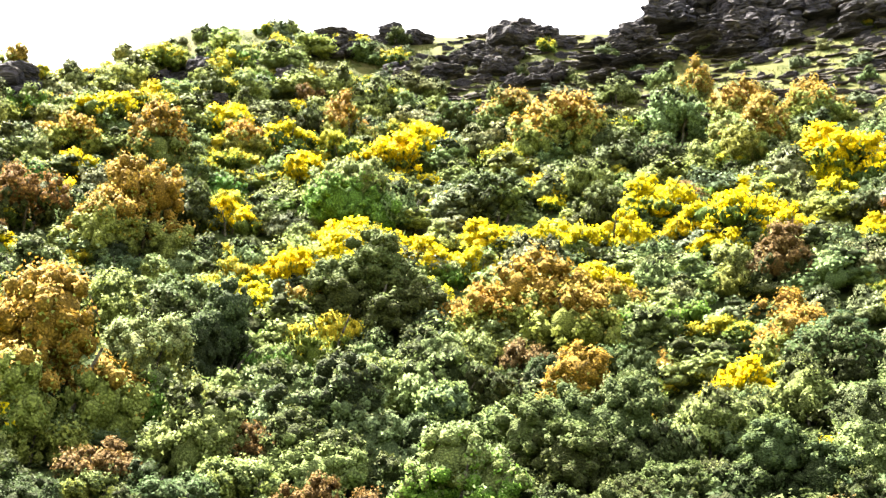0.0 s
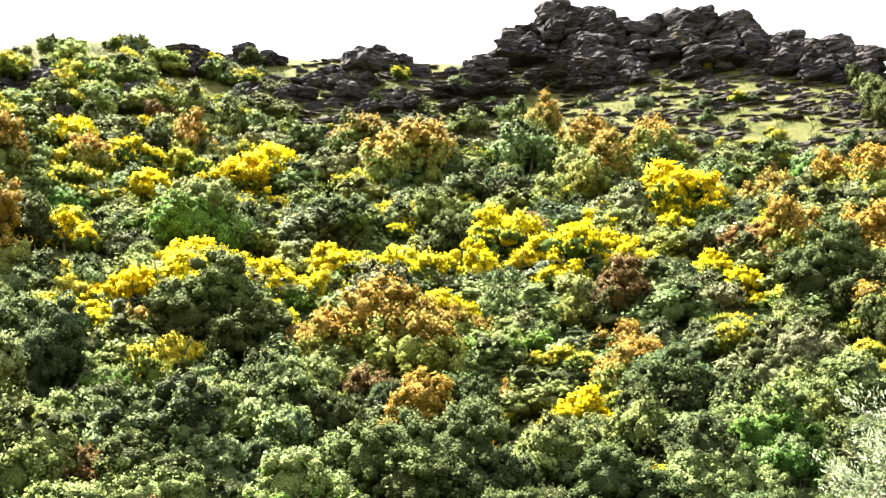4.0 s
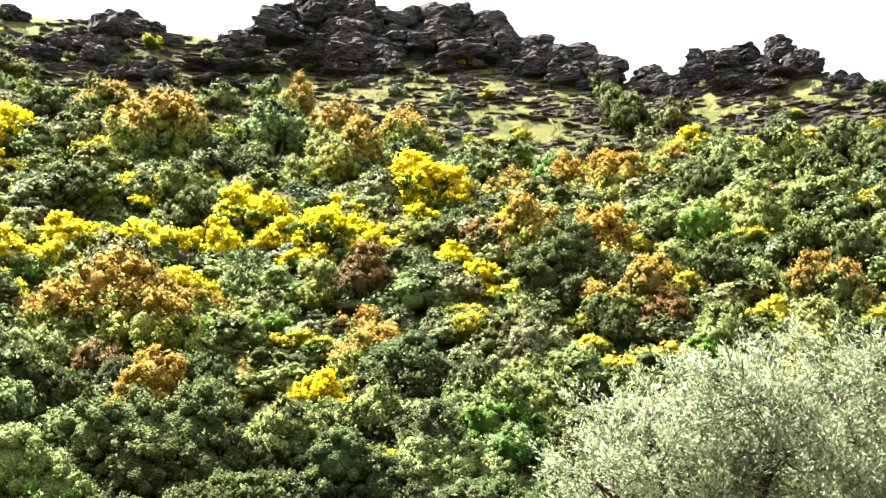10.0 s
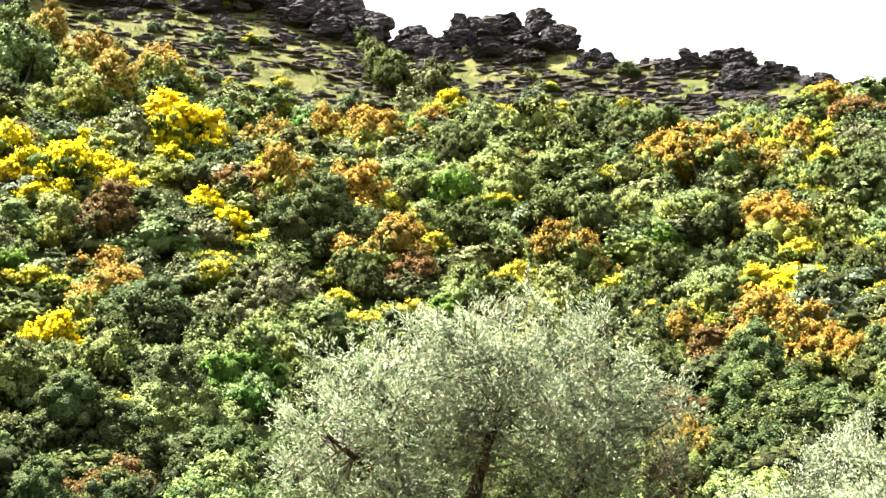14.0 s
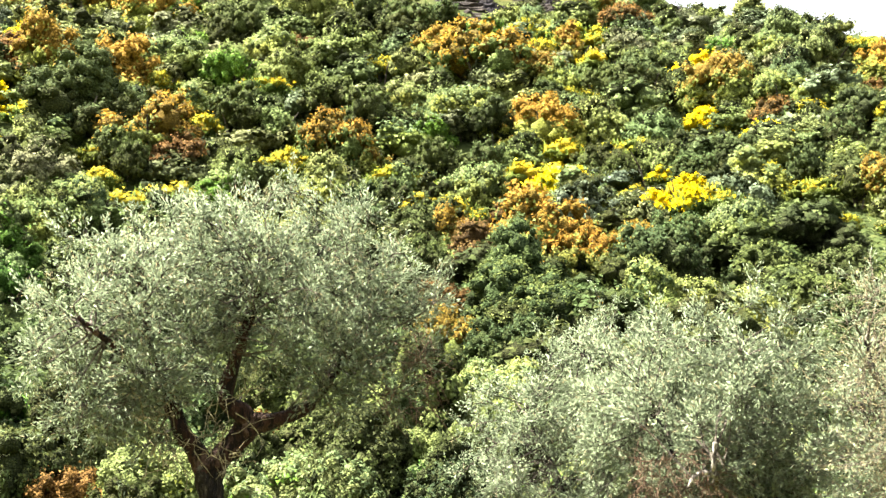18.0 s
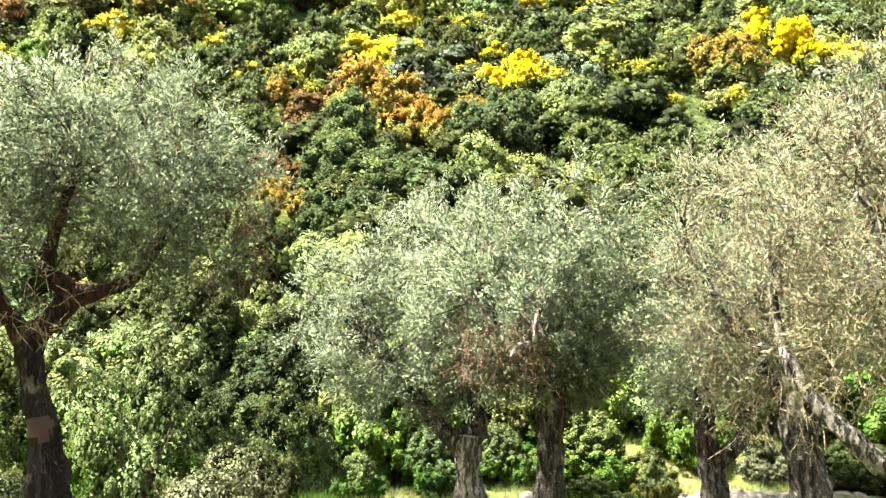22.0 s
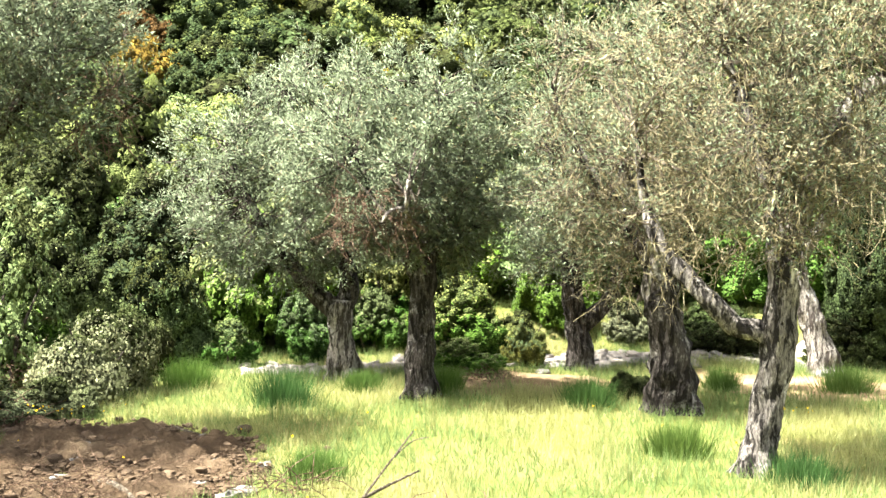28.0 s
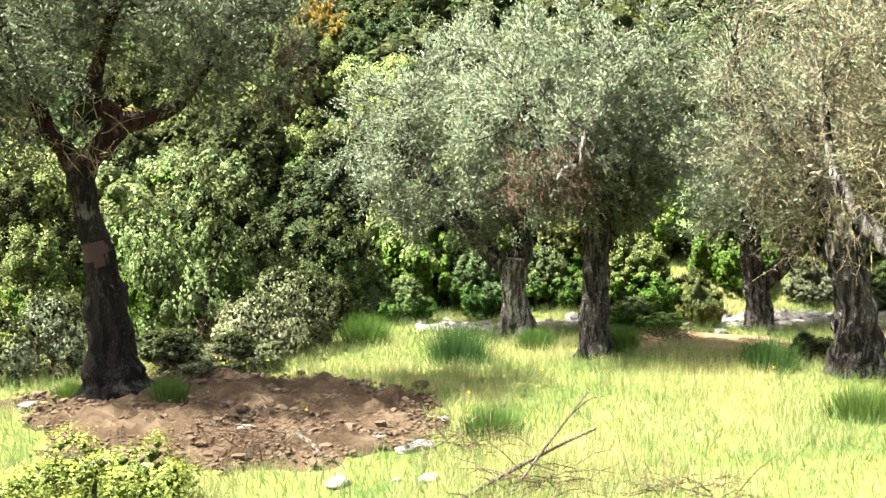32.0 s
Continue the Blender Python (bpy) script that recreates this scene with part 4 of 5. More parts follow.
def scatter_slabs():
    rng = random.Random(4)
    n = 0
    while n < 220:
        az = rng.uniform(-37, 19)
        low, high = top_of_scrub(az) - 0.2, float(np.interp(az, [a for a, _ in RIDGE], [e for _, e in RIDGE])) - 0.1
        el = rng.uniform(low, high)
        if rng.random() > 0.35 + 0.65 * (el - low) / (high - low):
            continue
        x, y, z, d = on_ray(az, el)
        ob = new("schist_slab", SLABS[n % 8])
        w = rng.uniform(0.6, 2.5) * (1.25 if az < -18 else 1.0)
        turn = -radians(az) + rng.uniform(-0.5, 0.5)
        ob.matrix_basis = Matrix.Translation((x, y, z - 0.3)) @ Matrix.Rotation(turn, 4, "Z") @ Matrix.Diagonal((w * 1.5, w * rng.uniform(0.4, 0.7), rng.uniform(0.5, 0.85), 1))
        tagged(ob, "dark flat schist slab in pale dry grass", "rock", "slabs on the open slope")
        n += 1


scatter_slabs()


def slope_stones():
    """Small dark stones among the grass of the open slope."""
    rng = np.random.default_rng(15)
    v, f = ball(1)
    bits = []
    while len(bits) < 2000:
        az = rng.uniform(-34, 19)
        low, high = top_of_scrub(az) - 0.3, float(np.interp(az, [a for a, _ in RIDGE], [e for _, e in RIDGE])) - 0.05
        x, y, z, d = on_ray(az, rng.uniform(low, high))
        if noise.noise(Vector((x * 0.25, y * 0.25, 2))) < -0.3:
            continue
        w = rng.uniform(0.25, 1.1)
        q = v * rng.uniform(0.6, 1.2, (len(v), 1)) * np.array((w * 1.2, w * rng.uniform(0.3, 0.6), rng.uniform(0.1, 0.26)))
        a = -radians(az) + rng.uniform(-0.6, 0.6)
        q = q @ np.array(((math.cos(a), math.sin(a), 0), (-math.sin(a), math.cos(a), 0), (0, 0, 1))) + np.array((x, y, z))
        bits.append((q, f))
    v, f = joined(bits)
    tagged(new("slope_stones", mesh_of("slope_stones", v, f, M_DARKSTONE)), "small dark stones strewn over the pale slope", "stones", kind="stuff")


M_DARKSTONE = stone("dark_stone", (0.008, 0.007, 0.008), (0.022, 0.019, 0.020), (0.055, 0.048, 0.045), 1.2, 0.1)
slope_stones()

# ---- olive grove ----


def spot(az, d):
    x, y = d * math.sin(radians(az)), d * math.cos(radians(az))
    return x, y, land(x, y)


def olive(az, d, label, trunk, limbs, crowns, leaves, seed, dry=0.0, skin=M_BARK, limb_skin=M_BARK, size=0.056, bleached=()):
    """An olive tree. trunk: lateral, height, radius; limbs: lateral, depth, height, radius; crowns: lateral, depth, height and half sizes."""
    rng = np.random.default_rng(seed)
    thing = new("olive_tree")
    thing.matrix_basis = Matrix.Translation(spot(az, d)) @ Matrix.Rotation(-radians(az), 4, "Z")
    tagged(thing, label, "olive tree", "olive trees of the grove")
    mid = bezier([(s, 0, z) for s, z, _ in trunk], 8)
    rad = [v.x * 0.84 for v in bezier([(r, 0, 0) for _, _, r in trunk], 8)]
    v, f = tube(mid, rad, 26, 0.17, seed)
    ang = np.arctan2(v[:, 1], v[:, 0] - trunk[0][0])
    foot = np.clip(1 - v[:, 2] / 0.45, 0, 1)[:, None] ** 1.5
    v[:, :2] += (v[:, :2] - np.array((trunk[0][0], 0))) * foot * (0.16 * np.sin(ang * 5 + seed) + 0.1 * np.sin(ang * 3 + seed * 2))[:, None]
    part("trunk", mesh_of("trunk", v, f, skin, True), thing)
    ends = []
    for i, limb in enumerate(limbs):
        run = bezier([(s, q, z) for s, q, z, _ in limb], 6)
        rr = [p.x for p in bezier([(r, 0, 0) for *_, r in limb], 6)]
        run = [p + Vector((noise.noise(p * 2.2 + Vector((seed, i, 0))), noise.noise(p * 2.2 + Vector((i, seed, 5))), noise.noise(p * 2 + Vector((9, i, seed))))) * 0.07 * min(1, k / 3) for k, p in enumerate(run)]
        v, f = tube(run, rr, 12, 0.22, seed + i + 1)
        part("limb", mesh_of("limb", v, f, M_PALEBARK if i in bleached else limb_skin, True), thing, "bleached dead limb" if i in bleached else "")
        ends += run[len(run) // 3:]
    ends = np.array([tuple(p) for p in ends])
    # branchlets run from the limbs into the crown, and bear the sprays of leaves
    pieces, at, way, out = [], [], [], []
    total = sum(c[3] * c[4] * c[5] for c in crowns)
    for cs, cq, cz, hw, hd, hh in crowns:
        n = int(130 * hw * hd * hh / total) + 12
        dirs = rng.normal(0, 1, (n, 3))
        dirs /= np.linalg.norm(dirs, axis=1, keepdims=True)
        r = rng.uniform(0.5, 1.0, (n, 1)) ** 0.6
        tips = np.array((cs, cq, cz)) + dirs * r * np.array((hw, hd, hh)) * (1 + 0.16 * rng.normal(0, 1, (n, 1)))
        for tip in tips:
            j = np.argmin(np.linalg.norm(ends - tip, axis=1) + rng.uniform(0, 0.5, len(ends)))
            a = Vector(ends[j])
            b = Vector(tip)
            m = a.lerp(b, 0.5) + Vector(rng.normal(0, 0.12, 3))
            pieces.append(tube(bezier([a, m, b], 3), np.linspace(0.016, 0.004, 7), 3))
            per = max(6, int(leaves * (1.4 if dry < 0.3 else 1.0) / 1550))
            for k in range(10):
                t0 = b.lerp(m, rng.uniform(0, 0.55))
                w = Vector(rng.normal(0, 1, 3)) + Vector((b - a).normalized()) * 0.7 + Vector((0, 0, 0.35))
                w.normalize()
                length = rng.uniform(0.18, 0.5) * (1.0 if dry < 0.3 else 1.35)
                pieces.append(tube([t0, t0 + w * length], (0.005, 0.002), 3))
                for q in range(per):
                    at.append(t0 + w * length * rng.uniform(0.15, 1.05) + Vector(rng.normal(0, 0.03, 3)))
                    way.append(w)
                    out.append(((at[-1].x - cs) / hw, (at[-1].y - cq) / hd, (at[-1].z - cz) / hh + 0.5))
    v, f = joined(pieces)
    tagged(part("twigwork", mesh_of("twigwork", v, f, M_STEM if dry < 0.3 else M_DEADWOOD), thing), kind="stuff")
    at = np.array([tuple(p) for p in at])
    way = np.array([tuple(p) for p in way])
    n = len(at)
    u = way + rng.normal(0, 0.55, (n, 3))
    u /= np.linalg.norm(u, axis=1, keepdims=True)
    side = np.cross(u, rng.normal(0, 1, (n, 3)))
    side /= np.linalg.norm(side, axis=1, keepdims=True)
    l = size * rng.uniform(0.7, 1.3, (n, 1))
    v = np.stack([at, at + u * l * 0.5 + side * l * 0.13, at + u * l, at + u * l * 0.5 - side * l * 0.13], 1)
    old = rng.random(n) < dry
    reach, thin = u[old] * l[old] * 1.4, side[old] * l[old] * 0.075
    curl = np.cross(u[old], side[old]) * l[old] * rng.uniform(-0.5, 0.5, (int(old.sum()), 1))
    v[old] = np.stack([at[old], at[old] + reach * 0.5 + thin + curl, at[old] + reach, at[old] + reach * 0.5 - thin + curl], 1)
    for name, sel, mat in (("crown", ~old, M_OLIVE), ("dry_leaves", old, M_DRYOLIVE)):
        if sel.any():
            vv = v[sel].reshape(-1, 3)
            me = mesh_of(name, vv, np.arange(len(vv)).reshape(-1, 4), mat, True)
            soft_normals(me, 0, np.array(out)[sel], 0.6, rng)
            tagged(part(name, me, thing), "silvery grey-green leaves" if name == "crown" else "dry beige leaves")
    return thing


TREE_A = olive(-0.2, 13.4, "old olive with dark trunk and reddish limbs, red mark on bark",
      ((0, -0.1, 0.66), (0, 0.08, 0.52), (-0.02, 0.35, 0.33), (-0.04, 0.9, 0.26), (-0.1, 1.4, 0.20), (-0.2, 1.9, 0.155), (-0.27, 2.3, 0.16), (-0.27, 2.45, 0.13)),
      (((-0.28, 0, 2.33, 0.13), (-0.05, 0, 2.6, 0.115), (0.15, 0, 2.8, 0.12), (0.45, 0, 2.92, 0.075), (0.8, 0, 3.17, 0.07), (1.0, 0, 3.44, 0.06), (1.3, 0, 4.0, 0.04), (1.45, 0.1, 4.6, 0.02)),
       ((0.16, 0, 2.78, 0.11), (0.02, -0.05, 2.98, 0.1), (-0.1, -0.1, 3.17, 0.085), (0.0, -0.2, 3.6, 0.06), (0.2, -0.4, 4.4, 0.03)),
       ((-0.28, 0, 2.35, 0.11), (-0.4, 0, 2.58, 0.1), (-0.55, 0, 2.8, 0.085), (-0.72, 0.05, 3.15, 0.08), (-0.9, 0.1, 3.5, 0.06), (-1.1, 0.2, 4.5, 0.025)),
       ((-0.65, 0.05, 3.0, 0.06), (-1.0, -0.3, 3.5, 0.045), (-1.6, -0.6, 3.9, 0.02))),
      ((-0.95, 0.1, 4.1, 1.35, 1.4, 1.0), (0.6, 0, 4.45, 1.2, 1.3, 0.9), (1.45, 0.2, 4.05, 0.8, 1.0, 0.8), (-0.2, -0.2, 4.35, 1.3, 1.1, 0.8), (-1.0, -0.2, 3.05, 0.5, 0.5, 0.45), (-1.4, -0.1, 3.3, 0.7, 0.8, 0.7), (0.95, -0.25, 3.55, 0.7, 0.6, 0.5)),
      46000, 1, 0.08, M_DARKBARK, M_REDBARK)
olive(18.4, 16.9, "olive with pale split trunk beside the stony bed",
      ((0, -0.1, 0.36), (0, 0.15, 0.27), (-0.05, 0.5, 0.2), (-0.05, 0.95, 0.2), (-0.05, 1.1, 0.15)),
      (((-0.05, 0, 0.9, 0.14), (-0.4, 0.1, 1.2, 0.12), (-0.85, 0.2, 1.7, 0.09), (-1.3, 0.2, 2.4, 0.05), (-1.6, 0.2, 3.2, 0.025)),
       ((-0.05, 0, 0.95, 0.15), (0.05, 0.1, 1.4, 0.12), (-0.1, 0.2, 2.2, 0.09), (-0.3, 0.2, 3.4, 0.04))),
      ((-1.3, 0.3, 2.5, 1.45, 1.3, 1.15), (-0.4, 0.3, 3.3, 1.2, 1.2, 1.1), (-0.6, 0.2, 2.4, 1.1, 1.0, 0.8), (-0.9, 0.2, 1.75, 1.1, 0.9, 0.45)),
      38000, 2, 0.03, M_PALEBARK, M_BARK)
TREE_2 = olive(21.9, 15.4, "olive with straight brown trunk and dense round crown",
      ((0, -0.1, 0.34), (0, 0.2, 0.25), (0.02, 0.7, 0.2), (0.03, 1.2, 0.19), (0.03, 1.65, 0.22), (0.03, 1.8, 0.16)),
      (((0.03, 0, 1.6, 0.17), (-0.2, 0, 2.05, 0.13), (-0.5, 0, 2.5, 0.09), (-0.9, 0, 3.1, 0.04)),
       ((0.03, 0, 1.65, 0.16), (0.2, 0, 2.3, 0.11), (0.3, 0, 3.1, 0.07), (0.2, 0, 4.0, 0.03)),
       ((-0.1, -0.3, 2.1, 0.05), (-0.15, -1.3, 2.38, 0.034), (-0.36, -1.5, 2.40, 0.025), (-0.46, -1.52, 2.28, 0.013)), ((-0.15, -1.3, 2.38, 0.03), (-0.14, -1.5, 2.5, 0.03), (-0.11, -1.55, 2.72, 0.024))),
      ((-0.6, 0, 3.0, 1.25, 1.3, 1.15), (0.2, 0, 3.1, 1.05, 1.2, 1.25), (-0.2, -0.2, 2.5, 1.2, 1.1, 0.8), (0.25, 0.2, 2.05, 1.0, 0.9, 0.5)),
      60000, 3, 0.06, M_BARK, M_BARK, bleached=(2, 3))
olive(29.4, 18.1, "olive with forked grey trunk at the edge of the grove",
      ((0, -0.1, 0.32), (0, 0.15, 0.25), (-0.05, 0.5, 0.2), (-0.08, 0.85, 0.19), (-0.1, 1.0, 0.15)),
      (((-0.1, 0, 0.8, 0.15), (-0.15, 0, 1.3, 0.13), (-0.2, 0, 2.2, 0.08), (-0.5, 0, 3.3, 0.035)),
       ((0.0, 0, 0.65, 0.14), (0.35, 0, 1.0, 0.11), (0.55, 0.1, 1.4, 0.09), (0.9, 0.1, 2.4, 0.04))),
      ((-0.3, 0, 2.8, 1.3, 1.3, 1.35), (0.5, 0, 2.6, 1.2, 1.2, 1.1), (0.0, -0.2, 1.95, 1.05, 0.9, 0.55)),
      34000, 4, 0.1)
TREE_4 = olive(33.4, 14.8, "stout olive trunk with lichen-bleached twigs and thin crown",
      ((0.06, -0.1, 0.40), (0.06, 0.15, 0.35), (0.05, 0.5, 0.33), (-0.02, 0.9, 0.27), (-0.08, 1.25, 0.25), (-0.12, 1.45, 0.2)),
      (((-0.12, 0, 1.3, 0.17), (-0.2, 0, 1.75, 0.12), (-0.25, -0.1, 2.2, 0.1), (-0.47, -0.1, 2.65, 0.09), (-0.5, -0.1, 3.0, 0.085)),
       ((-0.1, 0, 1.3, 0.16), (0.15, 0.2, 2.0, 0.11), (0.2, 0.2, 3.0, 0.07), (0.1, 0.2, 4.4, 0.03)),
       ((-0.2, 0, 1.7, 0.12), (-0.6, 0.2, 2.4, 0.08), (-1.2, 0.2, 3.2, 0.05), (-1.4, 0.2, 3.9, 0.025))),
      ((-0.7, 0, 3.4, 1.15, 1.2, 1.55), (0.2, 0, 3.8, 0.95, 1.2, 1.35), (-0.4, 0, 2.4, 1.0, 1.0, 0.9)),
      36000, 5, 0.36, size=0.052, bleached=(0,))
TREE_5 = olive(37.4, 11.8, "leaning grey olive trunk with pale wood and dry twiggy crown",
      ((-0.05, -0.1, 0.27), (-0.02, 0.15, 0.215), (0.04, 0.5, 0.18), (0.12, 1.0, 0.175), (0.16, 1.45, 0.18), (0.18, 1.9, 0.16), (0.15, 2.1, 0.13)),
      (((0.15, 0, 2.0, 0.14), (0.1, 0, 2.5, 0.1), (0.02, 0, 2.95, 0.08), (-0.2, 0, 3.6, 0.04)),
       ((0.18, 0, 2.1, 0.12), (0.4, 0, 2.7, 0.1), (0.62, 0, 3.3, 0.085), (0.95, 0, 3.62, 0.08), (1.1, 0, 3.7, 0.07)),
       ((0.08, 0, 1.3, 0.11), (-0.25, -0.05, 1.42, 0.1), (-0.6, -0.05, 1.75, 0.085), (-0.9, -0.05, 2.1, 0.07), (-1.05, 0, 2.55, 0.05), (-1.15, 0, 3.2, 0.025)),
       ((0.05, 0, 2.7, 0.08), (-0.2, 0.3, 3.4, 0.05), (-0.5, 0.3, 4.3, 0.025))),
      ((-0.35, 0, 3.6, 1.1, 1.2, 1.35), (0.55, 0, 3.7, 1.1, 1.2, 1.4), (0.1, -0.2, 2.7, 1.0, 0.9, 0.7)),
      42000, 6, 0.46, M_WEATHERED, M_WEATHERED, size=0.050, bleached=(1,))
olive(39.9, 18.0, "olive with bleached white trunk beside the path",
      ((0.15, -0.1, 0.34), (0.12, 0.12, 0.26), (0.03, 0.5, 0.21), (-0.1, 0.9, 0.2), (-0.25, 1.3, 0.18), (-0.35, 1.7, 0.15)),
      (((-0.3, 0, 1.5, 0.13), (-0.4, 0, 2.3, 0.09), (-0.3, 0, 3.4, 0.04)), ((-0.3, 0, 1.5, 0.12), (0.1, 0, 2.2, 0.08), (0.6, 0, 3.2, 0.04))),
      ((-0.3, 0, 3.2, 1.3, 1.2, 1.3), (0.6, 0.2, 3.0, 1.0, 1.1, 1.0)),
      18000, 7, 0.2, M_PALEBARK, M_PALEBARK)


M_DRYTWIG = bark("dry_brown_twig", (0.06, 0.036, 0.022), (0.14, 0.09, 0.06), (0.24, 0.18, 0.13), 14)
M_LICHEN = bark("lichen_covered_twig", (0.10, 0.085, 0.05), (0.27, 0.235, 0.14), (0.42, 0.38, 0.25), 14)


def dead_spray(tree, skin, label, middle, half, count, seed):
    """Dead twigs that hang out of a crown: crooked runs with side shoots."""
    rng = np.random.default_rng(seed)
    bits = []
    for _ in range(count):
        p = Vector(middle) + Vector(rng.uniform(-1, 1, 3) * np.array(half))
        w = Vector((p.x - middle[0], -0.5, 0)).normalized() * 0.6 + Vector(rng.normal(0, 0.5, 3)) + Vector((0, 0, -0.3))
        w.normalize()
        run = [p]
        for k in range(4):
            w = (w + Vector(rng.normal(0, 0.35, 3)) + Vector((0, 0, -0.08))).normalized()
            run.append(run[-1] + w * rng.uniform(0.06, 0.16))
        bits.append(tube(run, (0.007, 0.006, 0.005, 0.004, 0.002), 4))
        for q in run[1:4]:
            side = Vector(rng.normal(0, 1, 3)).normalized() * rng.uniform(0.05, 0.16)
            bits.append(tube([q, q + side * 0.6, q + side + Vector((0, 0, -0.02))], (0.004, 0.003, 0.0015), 3))
    tagged(part("dead_twig", mesh_of("dead_twig", *joined(bits), skin), tree, label), kind="stuff")


dead_spray(TREE_2, M_DRYTWIG, "red-brown dead twigs hanging from the crown", (-0.55, -1.15, 2.35), (0.45, 0.15, 0.3), 110, 70)
dead_spray(TREE_4, M_LICHEN, "pale lichen-covered dead twigs", (-0.35, -0.5, 2.1), (0.6, 0.5, 0.7), 170, 71)
dead_spray(TREE_4, M_LICHEN, "pale lichen-covered dead twigs", (-0.5, -0.8, 3.3), (0.8, 0.3, 0.9), 150, 72)
dead_spray(TREE_5, M_LICHEN, "pale lichen-covered dead twigs", (0.1, -0.5, 2.6), (0.9, 0.5, 0.5), 170, 73)
dead_spray(TREE_5, M_LICHEN, "pale lichen-covered dead twigs", (0.0, -0.8, 3.6), (0.9, 0.3, 0.9), 150, 74)
dead_spray(TREE_A, M_LICHEN, "pale lichen-covered dead twigs", (-0.4, -0.3, 2.75), (0.5, 0.3, 0.4), 50, 75)
dead_spray(TREE_A, M_DRYTWIG, "red-brown dead twigs hanging from the crown", (1.75, -0.1, 3.5), (0.25, 0.3, 0.45), 60, 76)


def red_mark():
    me = [c for c in TREE_A.children if c.name.startswith("trunk")][0].data
    v = np.array([tuple(q.co + q.normal * 0.006) for q in me.vertices])
    f = np.array([tuple(q.vertices) for q in me.polygons if 1.42 < q.center.z < 1.64 and q.center.y < 0.0 and q.center.x < -0.04])
    used, inv = np.unique(f, return_inverse=True)
    v, f = v[used], inv.reshape(-1, 4)
    m, t, p = nodes_of("faded_red_paint")
    n = noise_node(t, 14, 5)
    t.links.new(ramp(t, n.outputs["Fac"], ((0.35, (0.018, 0.012, 0.01)), (0.6, (0.030, 0.008, 0.007)))).outputs[0], p.inputs["Base Color"])
    p.inputs["Roughness"].default_value = 0.9
    part("paint_mark", mesh_of("paint_mark", v, f, m, True), TREE_A, "faded red paint mark on the trunk")


red_mark()

# ---- shrubs round the grove: bearing, distance, width, height ----


def stand(kind, az, d, w, h, level="close"):
    key = (kind, level, 0)
    x, y, z = spot(az, d)
    k = random.Random(int(az * 100 + d * 7))
    m = Matrix.LocRotScale((x, y, z - 0.05 * h), Euler((0, 0, k.uniform(0, 6.28))), None)
    if key not in MODELS:
        ob = shrub(kind, len(kind), level, np.random.default_rng(len(MODELS) * 31 + 7))
        ob.matrix_basis = m
        MODELS[key] = ob
    else:
        ob = copy_thing(MODELS[key], m)
    ob.scale = (w * 1.15, w * 1.15, h * 1.15)


stand("grey", -3.5, 15.0, 1.34, 1.63, "airy")
stand("golden", -7.2, 15.5, 1.75, 2.05, "airy")
stand("bright", -4.2, 17.5, 1.65, 1.73)
stand("laurel", -4.3, 20.0, 2.26, 2.45)
stand("green", 2.9, 16.8, 1.82, 2.62, "airy")
stand("green", 5.5, 18.5, 1.92, 2.27)
stand("bright", 1.0, 17.0, 1.12, 1.60, "airy")
stand("grey", 7.3, 15.8, 1.42, 1.79, "airy")
stand("green", 10.0, 18.5, 1.48, 1.92)
stand("oak", 8.9, 17.5, 0.99, 1.32)
stand("oak", 10.5, 19.2, 1.27, 1.81)
stand("grey", 3.2, 14.6, 1.38, 0.76)
stand("grey", 5.8, 14.8, 0.84, 0.63)
stand("bright", 13.0, 18.2, 0.86, 0.77)
stand("bright", 16.6, 19.0, 1.17, 1.08)
stand("laurel", 14.8, 22.0, 2.08, 2.08)
stand("bright", 19.5, 19.5, 1.20, 1.10)
stand("bright", 23.5, 19.5, 1.75, 1.38)
stand("bright", 20.6, 20.5, 1.45, 1.64)
stand("green", 26.8, 19.5, 1.01, 0.83)
stand("bright", 28.1, 21.0, 1.49, 1.68)
stand("bright", 24.0, 17.6, 1.08, 0.50)
stand("bright", 25.3, 23.0, 2.82, 2.39)
stand("oak", 20.6, 23.0, 2.82, 2.39)
stand("oak", 35.7, 20.0, 1.51, 1.04)
stand("grey", 31.9, 20.5, 0.97, 0.87)
stand("laurel", 42.3, 20.5, 1.55, 3.09)
stand("laurel", 41.3, 19.5, 1.20, 0.83)
stand("bright", 37.2, 22.5, 1.70, 1.91)
stand("green", 33.9, 23.0, 2.39, 2.17)
stand("oak", 40.1, 23.0, 2.39, 3.04)
stand("oak", 31.6, 15.6, 0.59, 0.44)
stand("golden", 26.7, 18.2, 0.60, 0.77)
stand("laurel", 44.1, 20.0, 2.08, 2.45)
stand("bright", 4.0, 18.0, 1.70, 2.21)
stand("grey", 7.2, 15.9, 1.35, 1.50, "airy")


def foot_of_slope():
    rng = random.Random(31)
    kinds = ("bright", "green", "bright", "laurel", "golden", "laurel")
    for d, low, high in ((20.6, -10, 26), (22.6, -10, 50), (25.5, -12, 50)):
        az = low + rng.uniform(0, 2)
        while az < high:
            w = rng.uniform(2.0, 3.2)
            mixed = (("oak", "laurel", "laurel", "green") if d > 22 else kinds if az > 8 else ("bright", "golden", "bright", "green")) if az < 22 else ("bright", "bright", "green", "laurel", "golden")
            if az > 27 and rng.random() < 0.12:
                az += 3.5
                continue
            stand(rng.choice(mixed), az, d + rng.uniform(-0.5, 0.5), w, w * rng.uniform(0.9, 1.2), "near" if d < 23 else "mid")
            az += math.degrees(w * 0.8 / d)


foot_of_slope()

# ---- stony bed, earth, stones and sticks ----


